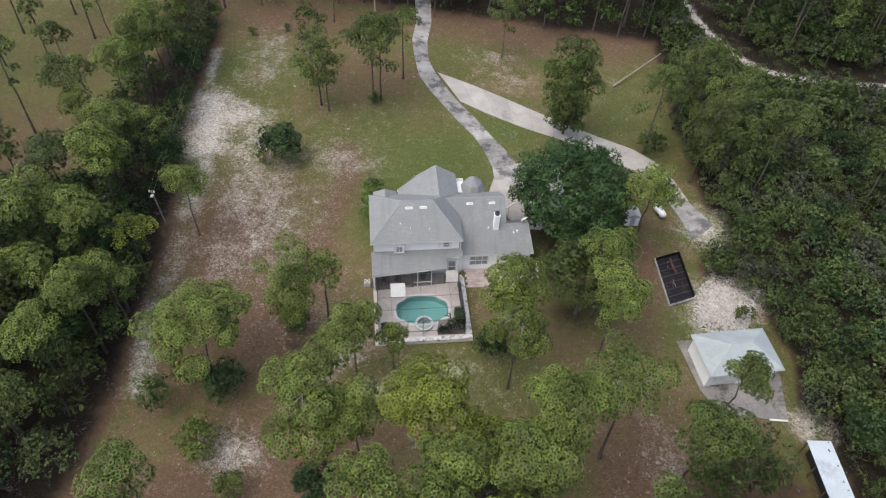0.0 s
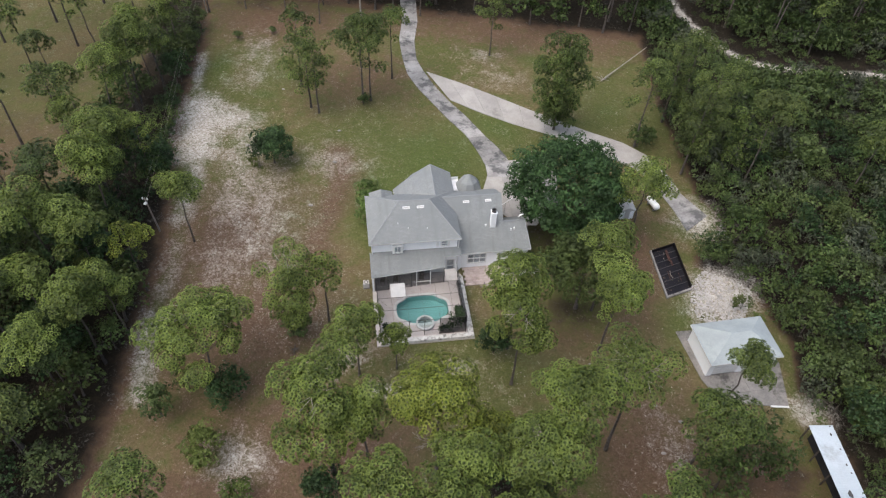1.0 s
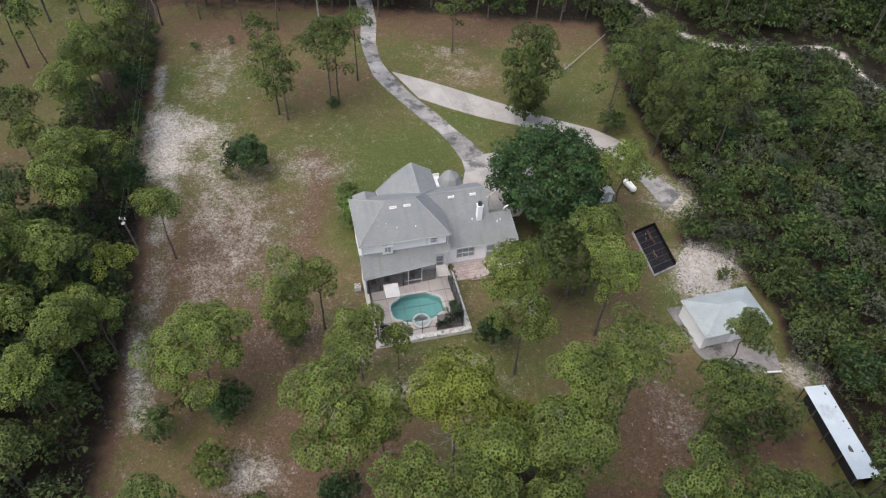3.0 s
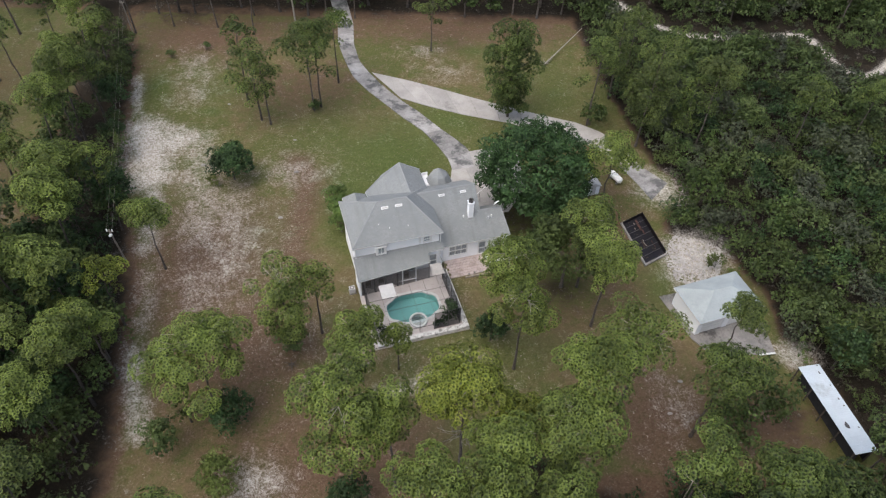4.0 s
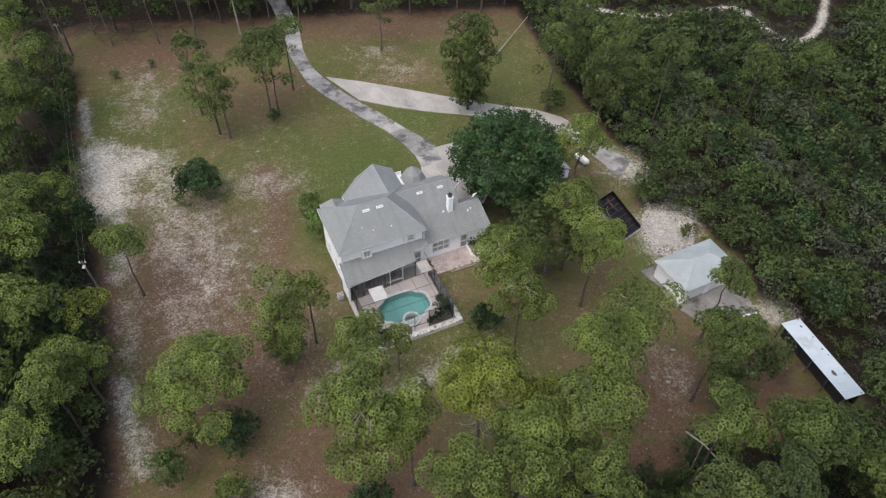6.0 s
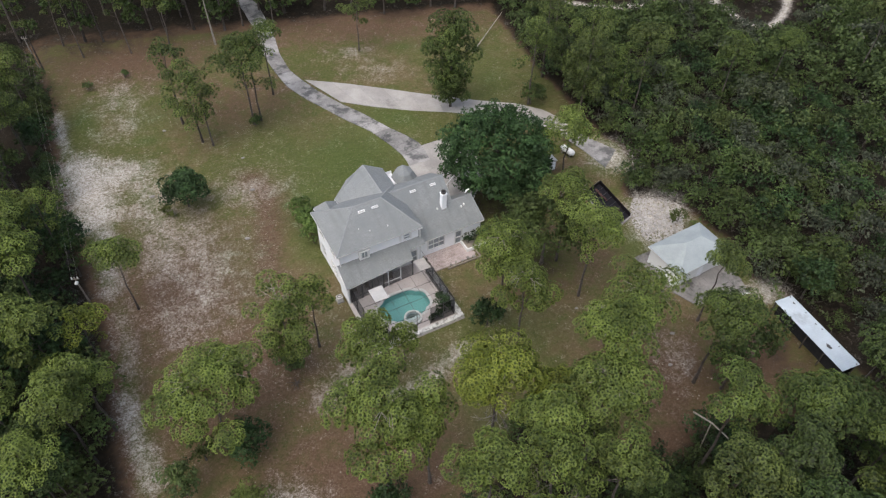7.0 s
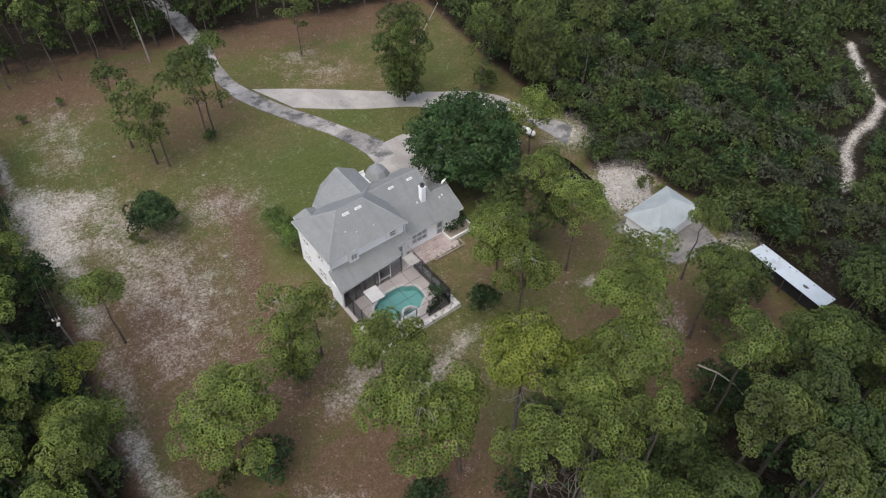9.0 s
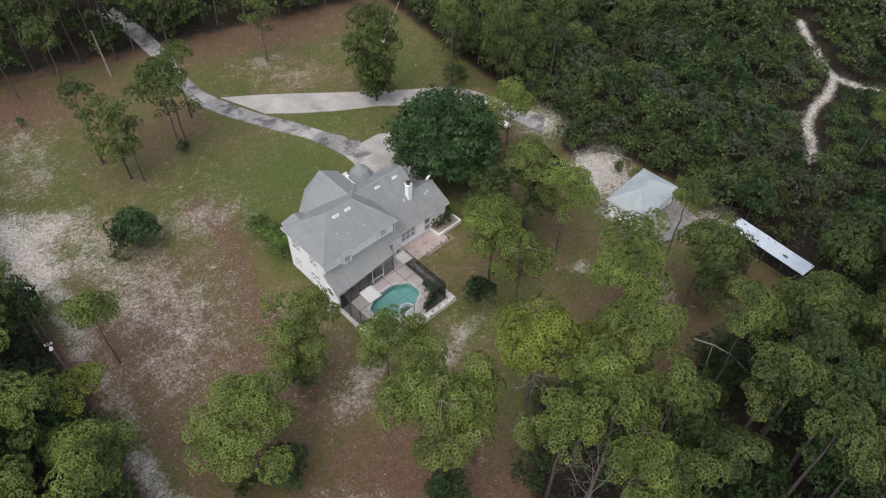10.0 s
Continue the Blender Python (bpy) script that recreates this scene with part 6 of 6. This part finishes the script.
# a row of dark bushes along the sand, with an open lane behind it
hedge_row = [(float(edge_x(y, LEFT_EDGE)) - 1.7 + rng.normal(0, 0.35), y) for y in np.arange(62.5, 101, 1.9)]
grow(understory, hedge_row, "hedgerow_bush", "dark green bush in the row beside the white sand", "bush", "hedgerow bushes", [M_WOODOAK, M_OAK], "foliage", "stem", (0.5, 0.72))
# the wood on the left
grow(understory, scatter(900, -80, -36, 12, 100, 2.6, lambda x, y: left(x, y) and (y > 40 or rng.uniform() < 0.55)), "understory_oak", "dull green oak in the dense wood", "oak tree", "wood oaks", [M_WOODOAK, M_SCRUB, M_OAK, M_WOODOAK], scales=(0.9, 1.45))
grow(far_pines, scatter(500, -88, -40, 14, 100, 3.9, lambda x, y: left(x, y) and x < edge_x(y, LEFT_EDGE) - 3 and y > 35), "pine_tree", "green pine in the dense wood", "pine tree", "wood pines", [M_PINE, M_PINE, M_DARKPINE, M_DIMPINE], scales=(0.7, 0.95))
# lower part of the wood: dimness put into darker needles
grow(far_pines, scatter(220, -75, -40, 8, 35, 4.4, lambda x, y: left(x, y) and x < edge_x(y, LEFT_EDGE) - 3), "pine_tree", "pine in the shaded wood with needles darkened for shade", "pine tree", "wood pines", [M_DARKPINE, M_DIMPINE], scales=(0.65, 0.85))
# the wood in front, on the right
front = lambda x, y: (x > 1 and y < 22) or (x > 7 and y < 25.5) or (x > 24 and y < 30)
grow(understory, scatter(320, 3, 60, 0, 31, 2.8, front), "understory_oak", "dark oak under the pines", "oak tree", "front oaks", [M_OAK, M_OAK, M_WOODOAK], scales=(0.9, 1.4))
# most of these take the darkened needles, for the dim front corner
grow(far_pines, scatter(160, 3, 55, 2, 30, 3.6, lambda x, y: front(x, y) and min(math.hypot(x - q[0], y - q[1]) for q in YARD_PINES) > 3.8), "pine_tree", "green pine in the dense front wood", "pine tree", "front pines", [M_DARKPINE, M_DIMPINE, M_DIMPINE, M_DIMPINE], scales=(0.9, 1.12))
stand = lambda x, y: x > -9.5 + 0.62 * (y - 24.4) and 13 < y < 32.5 - 0.53 * (x + 1.3)
grow(scrub_kinds, scatter(170, -14, 12, 13, 35, 2.4, stand), "shade_bush", "dark bush under the stand of pines", "bush", "shade bushes", [M_OAK, M_WOODOAK], "foliage", "stem", (0.6, 1.15))
low_front = lambda x, y: x > 10.5 + 1.3 * (y - 26.5)
grow(scrub_kinds, scatter(140, 8, 26, 23, 30, 2.0, low_front), "shade_bush", "very dark bush in the shade of the front wood", "bush", "shade bushes", [M_OAK], "foliage", "stem", (0.6, 1.0))
# the wood behind
behind = lambda x, y: y > 113.5 + 1.5 * math.sin(x * 0.4) and abs(x + 29 + (y - 120) * 0.35) > (3.2 if y < 117 else 1.4) and (x < 15 or off_trails(x, y, 4.5)) or (y > 108 and x > 13.5 and x < 20)
back_spots = scatter(420, -70, 80, 113, 160, 4.2, behind)
grow(distant_pines, [p for p in back_spots if p[1] < 119], "pine_tree", "tall dark pine in the far wood", "pine tree", "far pines", [M_DARKPINE], scales=(0.9, 1.25))
merge(distant_pines, [p for p in back_spots if p[1] >= 119], M_DARKPINE, M_BARK, "far_pine_wood", "tall dark pines deep in the far wood", (0.9, 1.25))
merge(coarse_kinds, scatter(700, -85, 95, 112, 148, 3.2, behind), M_WOODOAK, None, "far_wood", "dark understory of the far wood", (0.7, 1.15))
# trees of the neighbouring field
field_spots = scatter(140, -125, -62, 44, 125, 6, lambda x, y: x < edge_x(y, LEFT_EDGE) - 10)
merge(distant_pines, [p for p in field_spots if p[0] < -84], M_DARKPINE, M_BARK, "field_pine_wood", "dark pines far out on the field", (0.75, 1.0))
grow(distant_pines, [p for p in field_spots if p[0] >= -84] + scatter(30, -62, -40, 99, 113, 5, lambda x, y: y > 104), "pine_tree", "dark pine on the far field", "pine tree", "field pines", [M_DARKPINE], scales=(0.75, 1.0))
merge(coarse_kinds, scatter(500, -150, -64, 20, 130, 6.5, lambda x, y: y < 46 or x < -110 or y > 106), M_WOODOAK, None, "field_wood", "dull green wood beyond the field", (0.7, 1.2))

# ---- fallen and bare wood ----
log = thing("fallen_tree", pose(7.3, 99.6, 0.1), "bleached fallen tree trunk with broken branches", "fallen tree")
part("trunk", rod(bmesh.new(), (0, 0, 0.1), (7, 9.1, 1.6), 0.14, 0.06), M_DEADWOOD, log)
for i in range(9):
    a = rng.uniform(0, 6.28)
    part("branch", rod(bmesh.new(), (0.3, 0.4, 0.1), (0.3 + 1.5 * math.cos(a), 0.4 + 1.2 * math.sin(a), rng.uniform(0.1, 0.7)), 0.04, 0.015, 4), M_DEADWOOD, log)
limb = thing("fallen_limb", pose(12.5, 28.6, 0), "long pale bent limb lying through the dark undergrowth", "fallen limb")
path = [(-0.2, 0.6, 3.6), (0.7, -1.0, 4.1), (1.5, -2.6, 4.0), (2.1, -4.2, 3.4), (2.7, -6.0, 0.6)]
for i, (p, q) in enumerate(zip(path, path[1:])):
    part("stick", rod(bmesh.new(), p, q, 0.1 - 0.015 * i, 0.085 - 0.015 * i), M_DEADWOOD, limb)
part("prop", rod(bmesh.new(), (0.7, -1.0, 4.1), (0.4, -1.6, 0.0), 0.06, 0.08), M_DEADWOOD, limb)
snag = thing("dead_snag", pose(-34.0, 109.2, 0), "bare pale dead trunk leaning at the wood", "dead tree")
part("trunk", rod(bmesh.new(), (0, 0, -0.1), (-0.3, 0.2, 7.6), 0.19, 0.08), M_DEADWOOD, snag)


def bare_crown(bm, at, way, size, width, depth):
    """Forking leafless limbs."""
    end = at + way * size
    rod(bm, at, end, width, width * 0.65, 4)
    if depth:
        for _ in range(3):
            turn = Vector((rng.normal(0, 0.6), rng.normal(0, 0.6), rng.normal(0.1, 0.35)))
            bare_crown(bm, end, (way + turn).normalized(), size * rng.uniform(0.6, 0.85), width * 0.62, depth - 1)


for x, y, tall, spread_ in ((-8.0, 19.0, 12.0, 1.9), (-9.4, 17.8, 11.5, 1.7)):
    bare = thing("bare_tree", pose(x, y, 0), "leafless pinkish-grey tree among the pines", "dead tree", "bare trees")
    part("trunk", rod(bmesh.new(), (0, 0, -0.2), (0.3, 0.2, tall), 0.13, 0.08), M_TWIG, bare)
    for i in range(5):
        bm = bmesh.new()
        a = 1.26 * i + rng.uniform(-0.4, 0.4)
        bare_crown(bm, Vector((0.28, 0.18, tall - 0.5 * i - 0.1)), Vector((0.7 * math.cos(a), 0.7 * math.sin(a), 0.75)).normalized(), spread_, 0.04, 3)
        part("limb", bm, M_TWIG, bare)
yellow_limbs = thing("dead_limbs", pose(-7.0, 28.4, 9.0), "bleached dead limbs below the yellow-green crown", "dead limb")
for i in range(5):
    bm = bmesh.new()
    a = 3.5 + 0.45 * i
    bare_crown(bm, Vector((0, 1.2, 0.25 * i - 0.4)), Vector((math.cos(a), math.sin(a), 0.3)).normalized(), 1.1, 0.05, 2)
    part("limb", bm, M_TWIG if i % 2 else M_DEADWOOD, yellow_limbs)
stump = thing("palmetto_roots", pose(-24.3, 41.4, 0), "heap of grey roots and dead fronds", "root heap")
for i in range(12):
    a = 6.28 * i / 12 + rng.uniform(-0.3, 0.3)
    part("root", rod(bmesh.new(), (0, 0, 0.15), (rng.uniform(0.5, 1.2) * math.cos(a), 0.8 * math.sin(a), 0.02), 0.05, 0.015, 4), M_BARK, stump)

# ---- grass, straw and litter ----
def blades(k, keep, ob_name, label, material, tall, box_=(-60, 26, 24, 112)):
    x, y = rng.uniform(box_[0], box_[1], k), rng.uniform(box_[2], box_[3], k)
    ok = keep(x, y)
    x, y = x[ok], y[ok]
    at = np.stack([x, y, np.full(len(x), -0.03)], 1)
    nrm = np.tile([[0.0, 0.0, 1.0]], (len(x), 1))
    v, f = tufts(rng, at, nrm, tall, 4, (0.6, 1.6), 0.12)
    ob = put_mesh(ob_name, v, f, material)
    tagged(ob, label, "grass", kind="stuff")


open_ground = lambda x, y: (x > edge_x(y, LEFT_EDGE)) & (x < edge_x(y, RIGHT_EDGE)) & (blob(x, y, -11, 57.5, 17, 15, 17) < 0.52) & (line_distance(x, y, [(-27, 111), (-25, 103), (-22, 96), (-12.5, 84.5), (-6.5, 76), (-2, 68)]) > 3.2) & (line_distance(x, y, [(-18, 93), (-9, 89.8), (3, 85), (12, 82), (16.5, 77), (19, 71)]) > 3.6) & (blob(x, y, 22, 48.5, 6, 6, 19) < 0.5)
blades(26000, lambda x, y: open_ground(x, y) & (rng.uniform(0, 1, len(x)) < most(blob(x, y, -15.5, 76, 11, 11), blob(x, y, -29, 60, 10, 12), blob(x, y, -42, 90, 10, 9), blob(x, y, 4, 94, 14, 12), 0.2 + 0 * x)), "grass_tufts", "tufts of green and dry grass", M_GRASS, 0.16)
blades(16000, lambda x, y: open_ground(x, y), "straw_tufts", "tufts of dry straw and weeds", M_STRAW, 0.13)
k = 9000
x, y = rng.uniform(-58, 26, k), rng.uniform(26, 112, k)
ok = open_ground(x, y) & (rng.uniform(0, 1, k) < most(blob(x, y, -28, 72, 9, 6), blob(x, y, -27, 46, 14, 9), blob(x, y, -8, 41, 9, 4), blob(x, y, 15, 38, 5, 7), blob(x, y, -40, 66, 7, 14), 0.3 + 0 * x) ** 2 * (most(blob(x, y, -15.5, 75.5, 7.5, 7.5), blob(x, y, -8, 84.5, 5, 2.6, -30), blob(x, y, -21, 69, 4, 6)) < 0.4))
at = np.stack([x[ok], y[ok], np.full(ok.sum(), 0.02)], 1)
nrm = np.tile([[0.0, 0.0, 1.0]], (len(at), 1)) + rng.normal(0, 0.15, (len(at), 3))
v, f = leaves(rng, at, nrm / np.linalg.norm(nrm, axis=1)[:, None], 0.16, 1, 0.01)
tagged(put_mesh("leaf_litter", v, f, M_LITTER), "scattered pale leaves, chips and cones", "litter", kind="stuff")
for x, y, s in ((-29.1, 63.1, 0.45), (-28.4, 71.9, 0.5), (-41.0, 72.8, 0.5), (-40.5, 86.7, 0.35), (-29.6, 78.7, 0.35), (6.9, 45.6, 0.3), (16.1, 40.4, 0.4), (13.6, 41.8, 0.3), (14.2, 36.6, 0.38), (34.2, 46.2, 0.45)):
    bm = bmesh.new()
    bmesh.ops.create_icosphere(bm, subdivisions=2, radius=s * 0.6)
    for q in bm.verts:
        q.co *= 1 + 0.25 * noise.noise(q.co * 3 + Vector((x, y, 0)))
    bm.transform(pose(x, y, 0.05) @ Matrix.Diagonal((1.2, 0.8, 0.45, 1)))
    tagged(part("boulder", bm, M_STONE, None, "pale rock lying on the dry grass"), category="rock", group="pale rocks")

# broken concrete and shells heaped behind the garage
verts, faces = [], []
for _ in range(900):
    a, q = rng.uniform(0, 6.28), math.sqrt(rng.uniform(0, 1))
    u, w = 3.3 * q * math.cos(a), 5.0 * q * math.sin(a)
    m = pose(21.8 + 0.94 * u + 0.34 * w, 58.2 - 0.34 * u + 0.94 * w, rng.uniform(0.0, 0.05), rng.normal(0, 14), rng.normal(0, 14), rng.uniform(0, 360))
    if m.translation.x > edge_x(m.translation.y, RIGHT_EDGE) + 0.5:
        continue
    e, f, g = rng.uniform(0.06, 0.24), rng.uniform(0.05, 0.12), rng.uniform(0.02, 0.07)
    n0 = len(verts)
    verts += [tuple(m @ Vector((x * e * rng.uniform(0.7, 1.1), y * f * rng.uniform(0.7, 1.1), z * g))) for x, y, z in ((-1, -1, -1), (1, -1, -1), (1, 1, -1), (-1, 1, -1), (-1, -1, 1), (1, -1, 1), (1, 1, 1), (-1, 1, 1))]
    faces += [tuple(n0 + i for i in f4) for f4 in ((0, 3, 2, 1), (4, 5, 6, 7), (0, 1, 5, 4), (1, 2, 6, 5), (2, 3, 7, 6), (3, 0, 4, 7))]
tagged(put_mesh("rubble", verts, faces, M_RUBBLE), "pale broken concrete and shell rubble behind the garage", "rubble", kind="stuff")
